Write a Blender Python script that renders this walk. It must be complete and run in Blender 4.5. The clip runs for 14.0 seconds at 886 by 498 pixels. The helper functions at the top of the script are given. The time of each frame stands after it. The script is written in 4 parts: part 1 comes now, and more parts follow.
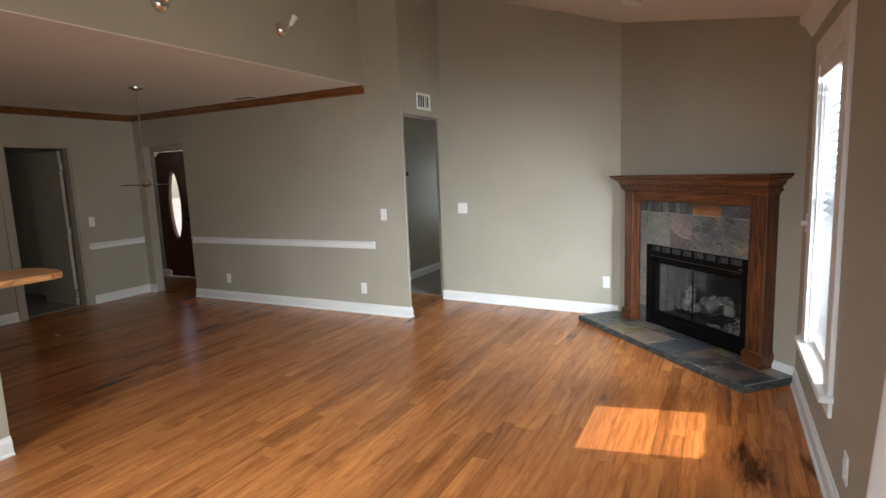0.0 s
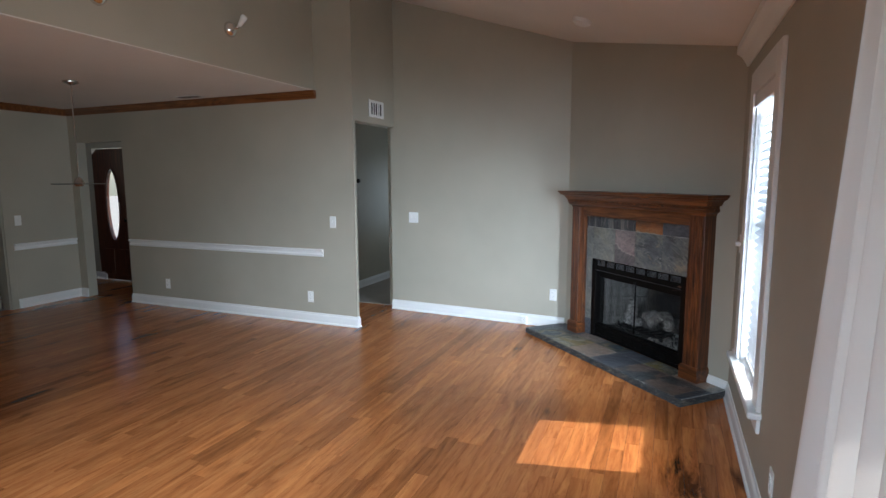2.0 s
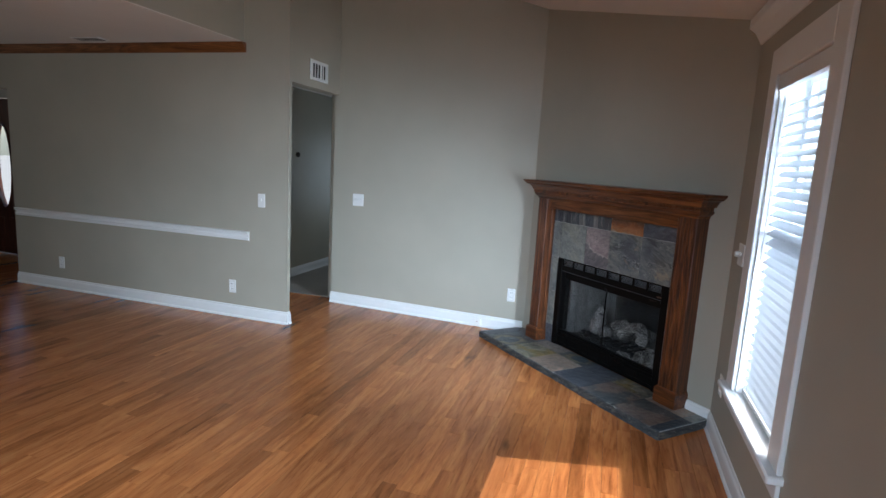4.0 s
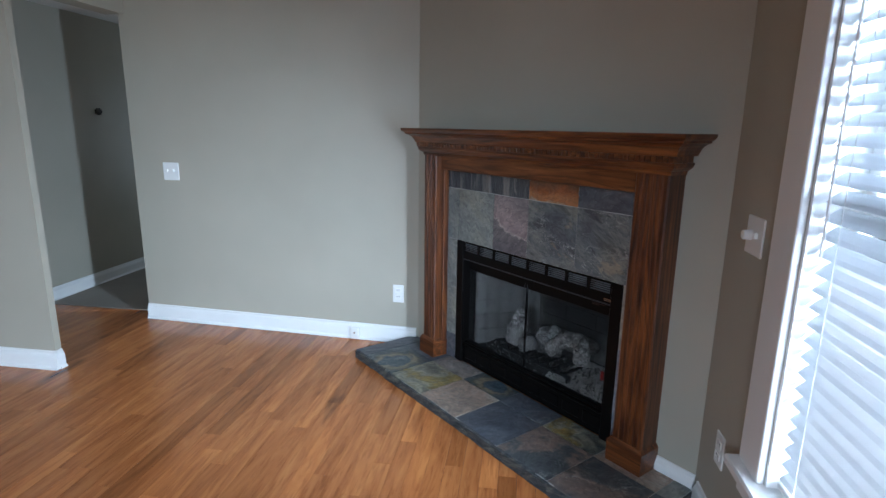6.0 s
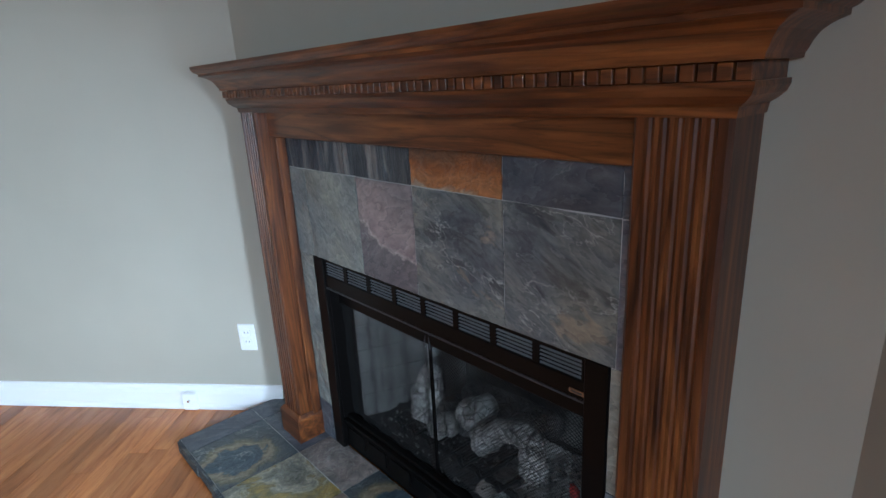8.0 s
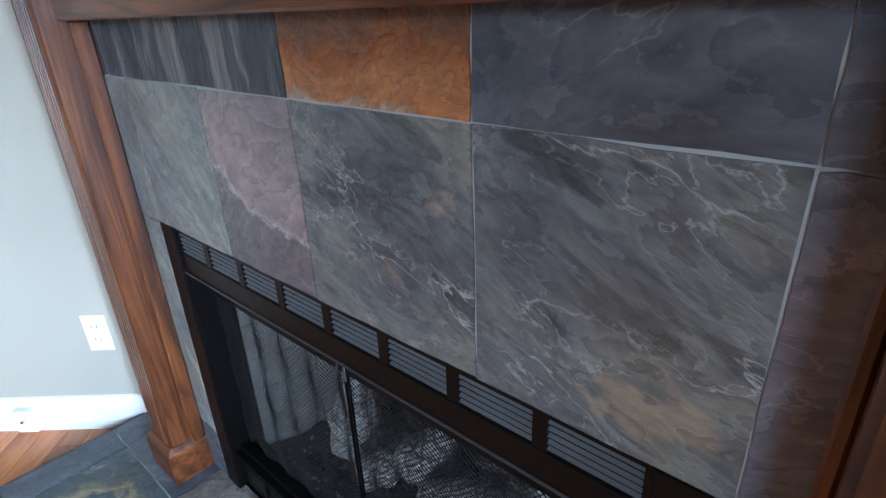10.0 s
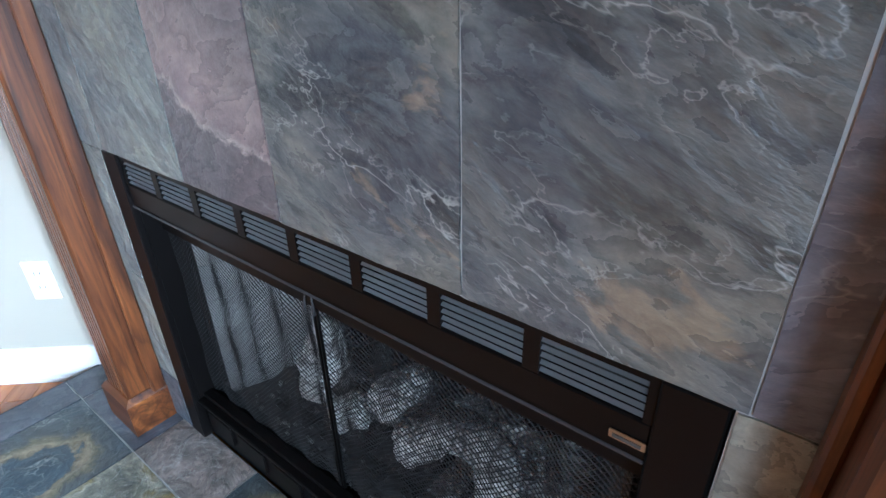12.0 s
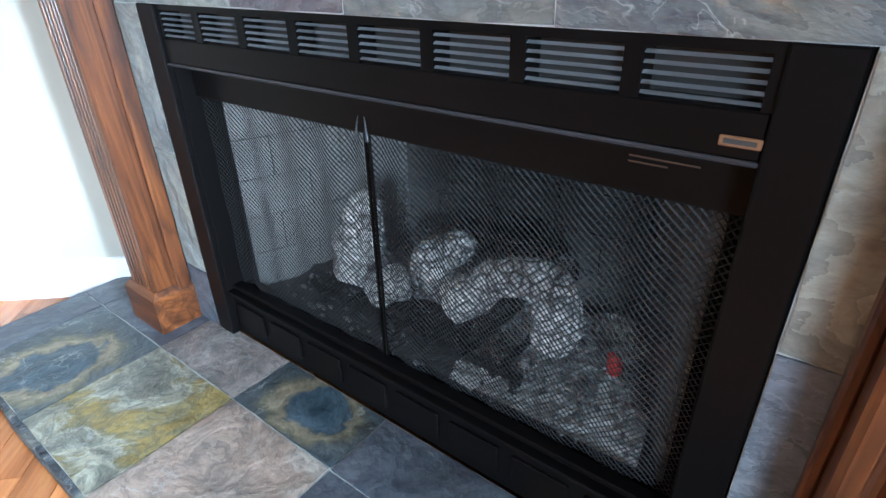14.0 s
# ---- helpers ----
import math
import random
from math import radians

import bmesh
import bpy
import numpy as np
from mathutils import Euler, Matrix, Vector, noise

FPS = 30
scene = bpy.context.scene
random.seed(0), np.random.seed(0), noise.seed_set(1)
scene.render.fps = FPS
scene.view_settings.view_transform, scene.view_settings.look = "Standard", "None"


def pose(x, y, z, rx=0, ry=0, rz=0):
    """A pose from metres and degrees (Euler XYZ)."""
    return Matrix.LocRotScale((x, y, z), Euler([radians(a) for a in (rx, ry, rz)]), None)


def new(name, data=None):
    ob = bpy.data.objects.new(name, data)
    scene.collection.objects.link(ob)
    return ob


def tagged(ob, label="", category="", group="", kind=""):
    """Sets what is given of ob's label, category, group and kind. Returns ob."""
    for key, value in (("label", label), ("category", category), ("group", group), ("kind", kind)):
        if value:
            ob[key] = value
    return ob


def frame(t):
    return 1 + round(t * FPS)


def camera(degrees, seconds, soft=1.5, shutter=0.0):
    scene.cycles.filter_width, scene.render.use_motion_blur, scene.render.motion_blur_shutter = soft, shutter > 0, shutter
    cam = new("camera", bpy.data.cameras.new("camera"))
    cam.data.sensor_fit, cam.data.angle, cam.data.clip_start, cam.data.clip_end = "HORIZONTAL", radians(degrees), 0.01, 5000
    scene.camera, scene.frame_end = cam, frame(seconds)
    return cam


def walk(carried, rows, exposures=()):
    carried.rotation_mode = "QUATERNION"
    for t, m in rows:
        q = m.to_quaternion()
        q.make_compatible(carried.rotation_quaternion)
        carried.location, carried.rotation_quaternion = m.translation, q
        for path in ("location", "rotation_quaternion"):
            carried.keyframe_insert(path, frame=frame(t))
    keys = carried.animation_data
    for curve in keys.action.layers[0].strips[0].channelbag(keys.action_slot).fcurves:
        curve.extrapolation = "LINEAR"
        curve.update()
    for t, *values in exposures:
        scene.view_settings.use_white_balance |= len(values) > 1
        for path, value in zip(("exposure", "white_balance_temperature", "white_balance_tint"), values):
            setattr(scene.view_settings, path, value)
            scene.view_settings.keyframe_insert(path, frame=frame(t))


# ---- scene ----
cam = camera(78.2, 14.0)
METRES, EYE, TILT, LEAN, TURN = 4.725, 1.528, 0.0, 0.0, 27.4
ROWS = [
    (0.0, 0.0, 0.0, 0.0, -0.31, -7.95, 2.2),
    (0.5, -0.0056, 0.0018, -0.0058, -0.37, -9.88, 2.0),
    (1.0, 0.0009, 0.0111, -0.0022, -4.61, -10.04, 1.9),
    (1.5, 0.0074, 0.0078, 0.0044, -4.98, -7.91, 2.2),
    (2.0, 0.0075, 0.0067, 0.0065, -5.0, -7.35, 0.22),
    (4.5, 0.0457, 0.22, -0.0014, -10.92, -9.13, -2.84),
    (5.0, 0.0798, 0.2917, -0.0065, -11.63, -9.1, -1.77),
    (5.5, 0.1177, 0.3592, -0.0081, -13.68, -11.45, -0.79),
    (6.0, 0.1627, 0.4332, -0.0158, -19.07, -12.69, -0.86),
    (6.5, 0.216, 0.4954, -0.0194, -21.95, -14.0, 0.36),
    (7.0, 0.2593, 0.5558, -0.0219, -24.53, -14.84, 1.58),
    (7.5, 0.2873, 0.6145, -0.0286, -24.72, -15.76, 1.51),
    (8.0, 0.3255, 0.6633, -0.0362, -24.99, -17.11, 2.89),
    (10.5, 0.3922, 0.7838, -0.0699, -32.07, -25.74, 1.71),
    (11.0, 0.395, 0.7856, -0.0712, -33.01, -27.04, 1.37),
    (11.5, 0.3953, 0.7865, -0.0727, -33.82, -28.07, 1.34),
    (12.0, 0.3879, 0.7855, -0.082, -34.26, -28.71, 1.2),
    (12.5, 0.3777, 0.7824, -0.0961, -35.84, -27.54, 1.16),
    (13.0, 0.3668, 0.7812, -0.1151, -36.26, -27.33, 0.73),
    (13.5, 0.359, 0.7796, -0.1271, -36.22, -27.89, 1.86),
    (14.0, 0.3571, 0.7793, -0.1349, -35.07, -28.4, 1.2),
]
walk(cam, [(t, pose(0, 0, EYE, TILT, LEAN, TURN) @ pose(METRES * x, METRES * y, METRES * z, 90 + pitch, roll, yaw)) for t, x, y, z, yaw, pitch, roll in ROWS],
     [(0.0, 0.72, 6900, 11), (0.8, 0.62, 6550, 11), (1.6, 0.53, 6100, 10), (5.0, 0.40, 5700, 9), (7.0, 0.48, 5500, 8), (8.5, 0.68, 5500, 7), (10.5, 1.28, 5250, 8), (12.0, 1.5, 5300, 8), (14.0, 1.98, 5400, 6)])

K = 1.05  # plan units to metres

# ---- world, sun, daylight lamps ----
world = bpy.data.worlds.new("world")
scene.world = world
world.use_nodes = True
wn = world.node_tree.nodes
sky = wn.new("ShaderNodeTexSky")
sky.sky_type, sky.sun_disc = 'NISHITA', False
SUN_WAY = Vector((-1.0, -0.22, -0.95)).normalized()  # the way the sunlight travels
sky.sun_elevation = math.asin(-SUN_WAY.z)
sky.sun_rotation = math.atan2(-SUN_WAY.x, -SUN_WAY.y)
wn["Background"].inputs["Strength"].default_value = 0.15
world.node_tree.links.new(sky.outputs[0], wn["Background"].inputs[0])
sun = new("sun", bpy.data.lights.new("sun", 'SUN'))
sun.data.energy, sun.data.angle, sun.data.color = 5.0, radians(0.53), (1.0, 0.93, 0.82)
sun.rotation_euler = SUN_WAY.to_track_quat('-Z', 'Y').to_euler()


def daylight_lamp(name, x, y, z, wy, hz, watts, colour=(0.74, 0.88, 1.0), rx=0, rz=90, spread=180):
    """A rectangular area lamp that stands in for daylight."""
    ob = new(name, bpy.data.lights.new(name, 'AREA'))
    ob.data.shape, ob.data.size, ob.data.size_y = 'RECTANGLE', wy * K, hz * K
    ob.data.energy, ob.data.color, ob.data.spread = watts, colour, radians(spread)
    ob.matrix_basis = pose(x * K, y * K, z * K, 90 + rx, 0, rz)
    return ob


# strip lamp added indoors beside the casing, standing in for the window's glow
daylight_lamp("window_side_fill", 0.372, 3.38, 0.95, 0.1, 0.9, 12, rx=-10, rz=60, spread=70)
daylight_lamp("outdoor_daylight", 1.95, 0.95, 1.15, 1.2, 1.3, 60, rz=33, spread=80)
daylight_lamp("patio_daylight", 0.62, -0.15, 1.0, 2.4, 1.9, 18, (0.88, 0.97, 0.97), rx=-6, rz=46, spread=90)
daylight_lamp("rear_daylight", -1.6, -1.98, 2.2, 1.5, 1.0, 37, rx=-29, rz=0, spread=64)
# fill lamp added before the closed end wall to brighten the hall
daylight_lamp("hall_fill_light", -3.3, 7.55, 1.2, 0.5, 0.9, 2.2, rz=180)


# ---- materials ----
def material(name, colour, rough=0.5, metal=0.0, spec=0.5):
    m = bpy.data.materials.new(name)
    m.use_nodes = True
    b = m.node_tree.nodes["Principled BSDF"]
    b.inputs["Base Color"].default_value = (*colour, 1)
    b.inputs["Roughness"].default_value = rough
    b.inputs["Metallic"].default_value = metal
    b.inputs["Specular IOR Level"].default_value = spec
    return m, m.node_tree.nodes, m.node_tree.links, b


def ramp(nodes, stops):
    r = nodes.new("ShaderNodeValToRGB")
    while len(r.color_ramp.elements) < len(stops):
        r.color_ramp.elements.new(0.5)
    for e, (p, c) in zip(r.color_ramp.elements, stops):
        e.position, e.color = p, (*c, 1)
    return r


def coords(nodes, links, scale=(1, 1, 1), shift=False):
    """Object coordinates, scaled, and moved by the piece's random number if asked."""
    tc, mp = nodes.new("ShaderNodeTexCoord"), nodes.new("ShaderNodeMapping")
    mp.inputs["Scale"].default_value = scale
    links.new(tc.outputs["Object"], mp.inputs["Vector"])
    if shift:
        info, mul = nodes.new("ShaderNodeObjectInfo"), nodes.new("ShaderNodeVectorMath")
        mul.operation = 'SCALE'
        mul.inputs[0].default_value = (37.0, 53.0, 71.0)
        links.new(info.outputs["Random"], mul.inputs["Scale"])
        links.new(mul.outputs[0], mp.inputs["Location"])
    return mp


def noise_tex(nodes, links, vec, scale, detail=4.0, rough=0.55, distortion=0.0):
    n = nodes.new("ShaderNodeTexNoise")
    n.inputs["Scale"].default_value, n.inputs["Detail"].default_value = scale, detail
    n.inputs["Roughness"].default_value, n.inputs["Distortion"].default_value = rough, distortion
    links.new(vec.outputs[0], n.inputs["Vector"])
    return n


def bump(nodes, links, height, b, strength=0.2, distance=0.002):
    n = nodes.new("ShaderNodeBump")
    n.inputs["Strength"].default_value, n.inputs["Distance"].default_value = strength, distance
    links.new(height, n.inputs["Height"])
    links.new(n.outputs[0], b.inputs["Normal"])


def mix(nodes, links, fac, a, c, mode='MIX'):
    m = nodes.new("ShaderNodeMix")
    m.data_type, m.blend_type = 'RGBA', mode
    for sock, val in ((m.inputs[0], fac), (m.inputs[6], a), (m.inputs[7], c)):
        if isinstance(val, (int, float)):
            sock.default_value = val
        elif isinstance(val, tuple):
            sock.default_value = (*val, 1)
        else:
            links.new(val, sock)
    return m.outputs[2]


def painted(name, colour, rough=0.6, vary=0.06, grain=0.12):
    m, n, l, b = material(name, colour, rough)
    v = coords(n, l)
    big, fine = noise_tex(n, l, v, 1.3, 3), noise_tex(n, l, v, 260, 2)
    dark = tuple(c * (1 - vary) for c in colour)
    lite = tuple(min(1, c * (1 + vary)) for c in colour)
    r = ramp(n, [(0.3, dark), (0.7, lite)])
    l.new(big.outputs["Fac"], r.inputs[0])
    l.new(r.outputs[0], b.inputs["Base Color"])
    bump(n, l, fine.outputs["Fac"], b, grain, 0.001)
    return m


def dull(m, level):
    m.node_tree.nodes["Principled BSDF"].inputs["Specular IOR Level"].default_value = level
    return m


def wooden(name, dark, mid, lite, axis='x', rough=0.32, stretch=14.0, random_tone=0.0, coat=0.0):
    """Stained wood whose grain runs along one axis."""
    m, n, l, b = material(name, mid, rough)
    s = {'x': (1, stretch, stretch), 'y': (stretch, 1, stretch), 'z': (stretch, stretch, 1)}[axis]
    v = coords(n, l, s, True)
    a = noise_tex(n, l, v, 1.6, 6, 0.62, 1.2)
    f = noise_tex(n, l, v, 9.0, 5, 0.7, 0.4)
    r = ramp(n, [(0.30, dark), (0.5, mid), (0.72, lite)])
    l.new(a.outputs["Fac"], r.inputs[0])
    pores = ramp(n, [(0.36, (0.42, 0.36, 0.32)), (0.5, (1, 1, 1))])
    l.new(f.outputs["Fac"], pores.inputs[0])
    c = mix(n, l, 0.6, r.outputs[0], pores.outputs[0], 'MULTIPLY')
    slow = noise_tex(n, l, v, 0.55, 2, 0.5, 0.6)
    rings = math_node(n, l, 'FRACT', math_node(n, l, 'MULTIPLY', slow.outputs["Fac"], 16.0))
    grain = ramp(n, [(0.0, (0.42, 0.36, 0.33)), (0.22, (0.85, 0.83, 0.8)), (0.6, (1.15, 1.15, 1.15)), (0.93, (0.9, 0.88, 0.86)), (1.0, (0.42, 0.36, 0.33))])
    l.new(rings, grain.inputs[0])
    c = mix(n, l, 0.85, c, grain.outputs[0], 'MULTIPLY')
    if random_tone:
        info = n.new("ShaderNodeObjectInfo")
        t = ramp(n, [(0.0, (1 - random_tone,) * 3), (0.5, (1.0, 0.98, 0.95)), (1.0, (1 + random_tone * 0.5,) * 3)])
        l.new(info.outputs["Random"], t.inputs[0])
        c = mix(n, l, 1.0, c, t.outputs[0], 'MULTIPLY')
    l.new(c, b.inputs["Base Color"])
    b.inputs["Coat Weight"].default_value = coat
    b.inputs["Coat Roughness"].default_value = 0.18
    bump(n, l, f.outputs["Fac"], b, 0.06, 0.001)
    return m


def plank_material():
    m, n, l, b = material("oak_floor", (0.4, 0.15, 0.05), 0.3)
    geo = n.new("ShaderNodeNewGeometry")
    info = n.new("ShaderNodeObjectInfo")
    add = n.new("ShaderNodeMath")
    l.new(geo.outputs["Random Per Island"], add.inputs[0])
    l.new(info.outputs["Random"], add.inputs[1])
    fr = n.new("ShaderNodeMath")
    fr.operation = 'FRACT'
    l.new(add.outputs[0], fr.inputs[0])
    sh = n.new("ShaderNodeVectorMath")
    sh.operation = 'SCALE'
    sh.inputs[0].default_value = (19.0, 31.0, 7.0)
    l.new(fr.outputs[0], sh.inputs["Scale"])
    mp = n.new("ShaderNodeMapping")
    mp.inputs["Scale"].default_value = (9, 0.9, 9)
    l.new(geo.outputs["Position"], mp.inputs["Vector"])
    l.new(sh.outputs[0], mp.inputs["Location"])
    a = noise_tex(n, l, mp, 1.5, 6, 0.6, 1.6)
    f = noise_tex(n, l, mp, 7, 4, 0.65, 0.5)
    r = ramp(n, [(0.25, (0.255, 0.081, 0.023)), (0.47, (0.445, 0.157, 0.046)), (0.75, (0.60, 0.242, 0.077))])
    l.new(a.outputs["Fac"], r.inputs[0])
    tone = ramp(n, [(0.0, (0.66, 0.63, 0.60)), (0.25, (0.90, 0.88, 0.87)), (0.8, (1.02, 1.01, 1.0)), (1.0, (1.20, 1.18, 1.14))])
    l.new(fr.outputs[0], tone.inputs[0])
    c = mix(n, l, 1.0, r.outputs[0], tone.outputs[0], 'MULTIPLY')
    pores = ramp(n, [(0.36, (0.5, 0.42, 0.36)), (0.5, (1, 1, 1))])
    l.new(f.outputs["Fac"], pores.inputs[0])
    c = mix(n, l, 0.42, c, pores.outputs[0], 'MULTIPLY')
    # dark water stains along some boards
    mp2 = n.new("ShaderNodeMapping")
    mp2.inputs["Scale"].default_value = (7, 1.6, 1)
    l.new(geo.outputs["Position"], mp2.inputs["Vector"])
    st = noise_tex(n, l, mp2, 0.75, 3, 0.5, 0.4)
    sr = ramp(n, [(0.26, (0.16, 0.12, 0.10)), (0.36, (1, 1, 1))])
    l.new(st.outputs["Fac"], sr.inputs[0])
    c = mix(n, l, 0.9, c, sr.outputs[0], 'MULTIPLY')
    # a black water stain on the boards near the window
    pt = n.new("ShaderNodeMapping")
    pt.vector_type = 'POINT'
    pt.inputs["Location"].default_value = (-0.15 * K * 9, -2.78 * K * 3, 0)
    pt.inputs["Scale"].default_value = (9, 3, 1)
    l.new(geo.outputs["Position"], pt.inputs["Vector"])
    ln = n.new("ShaderNodeVectorMath")
    ln.operation = 'LENGTH'
    l.new(pt.outputs[0], ln.inputs[0])
    wob = noise_tex(n, l, mp2, 2.6, 5, 0.65, 0.8)
    sm2 = n.new("ShaderNodeMath")
    l.new(ln.outputs["Value"], sm2.inputs[0])
    wob2 = n.new("ShaderNodeMath")
    wob2.operation = 'MULTIPLY_ADD'
    wob2.inputs[1].default_value, wob2.inputs[2].default_value = 2.4, -1.2
    l.new(wob.outputs["Fac"], wob2.inputs[0])
    l.new(wob2.outputs[0], sm2.inputs[1])
    blot = ramp(n, [(0.35, (0.10, 0.08, 0.075)), (0.85, (1, 1, 1))])
    l.new(sm2.outputs[0], blot.inputs[0])
    c = mix(n, l, 0.9, c, blot.outputs[0], 'MULTIPLY')
    l.new(c, b.inputs["Base Color"])
    wear = noise_tex(n, l, geo_vec(n, l), 2.2, 4)
    rr = ramp(n, [(0.2, (0.22,) * 3), (0.8, (0.28,) * 3)])
    l.new(wear.outputs["Fac"], rr.inputs[0])
    l.new(rr.outputs[0], b.inputs["Roughness"])
    bump(n, l, a.outputs["Fac"], b, 0.1, 0.001)
    return m


def geo_vec(n, l):
    g = n.new("ShaderNodeNewGeometry")
    mp = n.new("ShaderNodeMapping")
    l.new(g.outputs["Position"], mp.inputs["Vector"])
    return mp


def math_node(n, l, op, a, b=0.0, c=0.0):
    q = n.new("ShaderNodeMath")
    q.operation = op
    for sock, val in zip(q.inputs, (a, b, c)):
        if isinstance(val, (int, float)):
            sock.default_value = val
        else:
            l.new(val, sock)
    return q.outputs[0]


def slate(name, stops, vein=0.5, scale=3.0, rough=0.36, along=(1.0, 1.0, 1.7), ring=None, flow=0.3, blotch=0.5, fleck=0.0, bands=None):
    """Cleft slate: streaky colour in split layers, thin pale veins, dark blotches, uneven relief."""
    m, n, l, b = material(name, stops[1][1], rough)
    turn = coords(n, l, (1, 1, 1), True)
    turn.inputs["Rotation"].default_value = (0.12, flow, 0.25)
    wv = n.new("ShaderNodeMapping")
    wv.inputs["Scale"].default_value = along
    l.new(turn.outputs[0], wv.inputs["Vector"])
    swirl = noise_tex(n, l, wv, scale * 1.1, 2)
    off = n.new("ShaderNodeVectorMath")
    off.operation = 'MULTIPLY_ADD'
    off.inputs[1].default_value = (0.12, 0.12, 0.12)
    l.new(swirl.outputs["Color"], off.inputs[0])
    l.new(wv.outputs[0], off.inputs[2])
    v = off
    a = noise_tex(n, l, v, scale, 8, 0.6, 0.5)
    fine = noise_tex(n, l, v, scale * 9, 7, 0.7, 0.5)
    sm = noise_tex(n, l, v, scale * 1.3, 7, 0.58, 0.15)
    r = ramp(n, stops)
    key = math_node(n, l, 'ADD', a.outputs["Fac"], math_node(n, l, 'MULTIPLY_ADD', fine.outputs["Fac"], 0.16, -0.08))
    tc = n.new("ShaderNodeTexCoord")
    if bands:
        # colour that changes across the slab along one direction, with a ragged line
        mp = n.new("ShaderNodeVectorMath")
        mp.operation = 'DOT_PRODUCT'
        mp.inputs[1].default_value = tuple(q / K for q in bands[:3])
        l.new(tc.outputs["Object"], mp.inputs[0])
        key = math_node(n, l, 'ADD', math_node(n, l, 'MULTIPLY_ADD', key, 0.5, -0.25), math_node(n, l, 'ADD', mp.outputs["Value"], bands[3]))
    if ring:
        # one oval stain with a tan rim, given by its centre and half sizes on the slab
        cx, cy, rx, ry = ring
        mp = n.new("ShaderNodeMapping")
        mp.inputs["Scale"].default_value = (1 / (rx * K), 1 / (ry * K), 0)
        mp.inputs["Location"].default_value = (-cx / rx, -cy / ry, 0)
        l.new(tc.outputs["Object"], mp.inputs["Vector"])
        ln = n.new("ShaderNodeVectorMath")
        ln.operation = 'LENGTH'
        l.new(mp.outputs[0], ln.inputs[0])
        wob = math_node(n, l, 'MULTIPLY_ADD', noise_tex(n, l, v, 9, 6, 0.62, 0.4).outputs["Fac"], 2.0, -1.0)
        key = math_node(n, l, 'MULTIPLY', math_node(n, l, 'ADD', ln.outputs["Value"], wob), 0.5)
    l.new(key, r.inputs[0])
    c = r.outputs[0]
    # dark blotches
    bl = ramp(n, [(0.56, (1, 1, 1)), (0.60, (1 - 0.5 * blotch,) * 3), (0.75, (1 - 0.65 * blotch,) * 3)])
    l.new(noise_tex(n, l, v, scale * 2.1, 5, 0.55, 0.4).outputs["Fac"], bl.inputs[0])
    c = mix(n, l, 1.0, c, bl.outputs[0], 'MULTIPLY')
    if fleck:
        fk = ramp(n, [(0.61, (0, 0, 0)), (0.65, (fleck,) * 3)])
        l.new(noise_tex(n, l, v, scale * 1.7, 6, 0.6, 0.3).outputs["Fac"], fk.inputs[0])
        c = mix(n, l, fk.outputs[0], c, (0.33, 0.25, 0.16))
    # split layers: contour steps of a smoother noise
    fr = math_node(n, l, 'FRACT', math_node(n, l, 'MULTIPLY', sm.outputs["Fac"], 13.0))
    shade = ramp(n, [(0.0, (1.25, 1.25, 1.22)), (0.5, (1.0, 1.0, 1.0)), (1.0, (0.72, 0.73, 0.76))])
    l.new(fr, shade.inputs[0])
    c = mix(n, l, 0.85, c, shade.outputs[0], 'MULTIPLY')
    grit = ramp(n, [(0.3, (0.72,) * 3), (0.5, (1.0,) * 3), (0.7, (1.22,) * 3)])
    l.new(fine.outputs["Fac"], grit.inputs[0])
    c = mix(n, l, 0.9, c, grit.outputs[0], 'MULTIPLY')
    # thin pale veins where a noise crosses its middle
    for k, wide, power in ((1.5, 0.007, 0.75), (3.4, 0.010, 0.5)):
        d = math_node(n, l, 'ABSOLUTE', math_node(n, l, 'SUBTRACT', noise_tex(n, l, v, scale * k, 5, 0.55, 0.25).outputs["Fac"], 0.5))
        line = ramp(n, [(0.0, (1, 1, 1)), (wide, (0, 0, 0))])
        l.new(d, line.inputs[0])
        mk = ramp(n, [(0.47, (0, 0, 0)), (0.60, (min(1.0, vein * power),) * 3)])
        l.new(noise_tex(n, l, v, scale * 1.9, 3).outputs["Fac"], mk.inputs[0])
        c = mix(n, l, mix(n, l, 1.0, line.outputs[0], mk.outputs[0], 'MULTIPLY'), c, (0.42, 0.43, 0.40))
    l.new(c, b.inputs["Base Color"])
    rr = ramp(n, [(0.3, (rough - 0.08,) * 3), (0.7, (rough + 0.14,) * 3)])
    l.new(fine.outputs["Fac"], rr.inputs[0])
    l.new(rr.outputs[0], b.inputs["Roughness"])
    hgt = mix(n, l, 0.25, fr, fine.outputs["Fac"])
    bump(n, l, hgt, b, 0.7, 0.004)
    return m


WALL = painted("olive_grey_wall_paint", (0.40, 0.372, 0.302), 0.55)
CEIL = painted("white_ceiling_paint", (0.74, 0.70, 0.66), 0.8, 0.03, 0.3)
TRIM = painted("white_trim_paint", (0.80, 0.80, 0.79), 0.35, 0.02, 0.04)
PLASTIC = painted("white_plastic", (0.80, 0.80, 0.78), 0.3, 0.01, 0.02)
PLANK = plank_material()
SUBFLOOR = painted("dark_gap_between_boards", (0.07, 0.03, 0.014), 0.8)
OAK_X = wooden("stained_oak_lengthwise", (0.030, 0.0078, 0.0022), (0.116, 0.034, 0.0082), (0.25, 0.085, 0.020), 'x', 0.4, coat=0.06)
OAK_LIGHT = wooden("golden_oak_board", (0.06, 0.017, 0.005), (0.17, 0.056, 0.015), (0.28, 0.105, 0.03), 'x', coat=0.2)
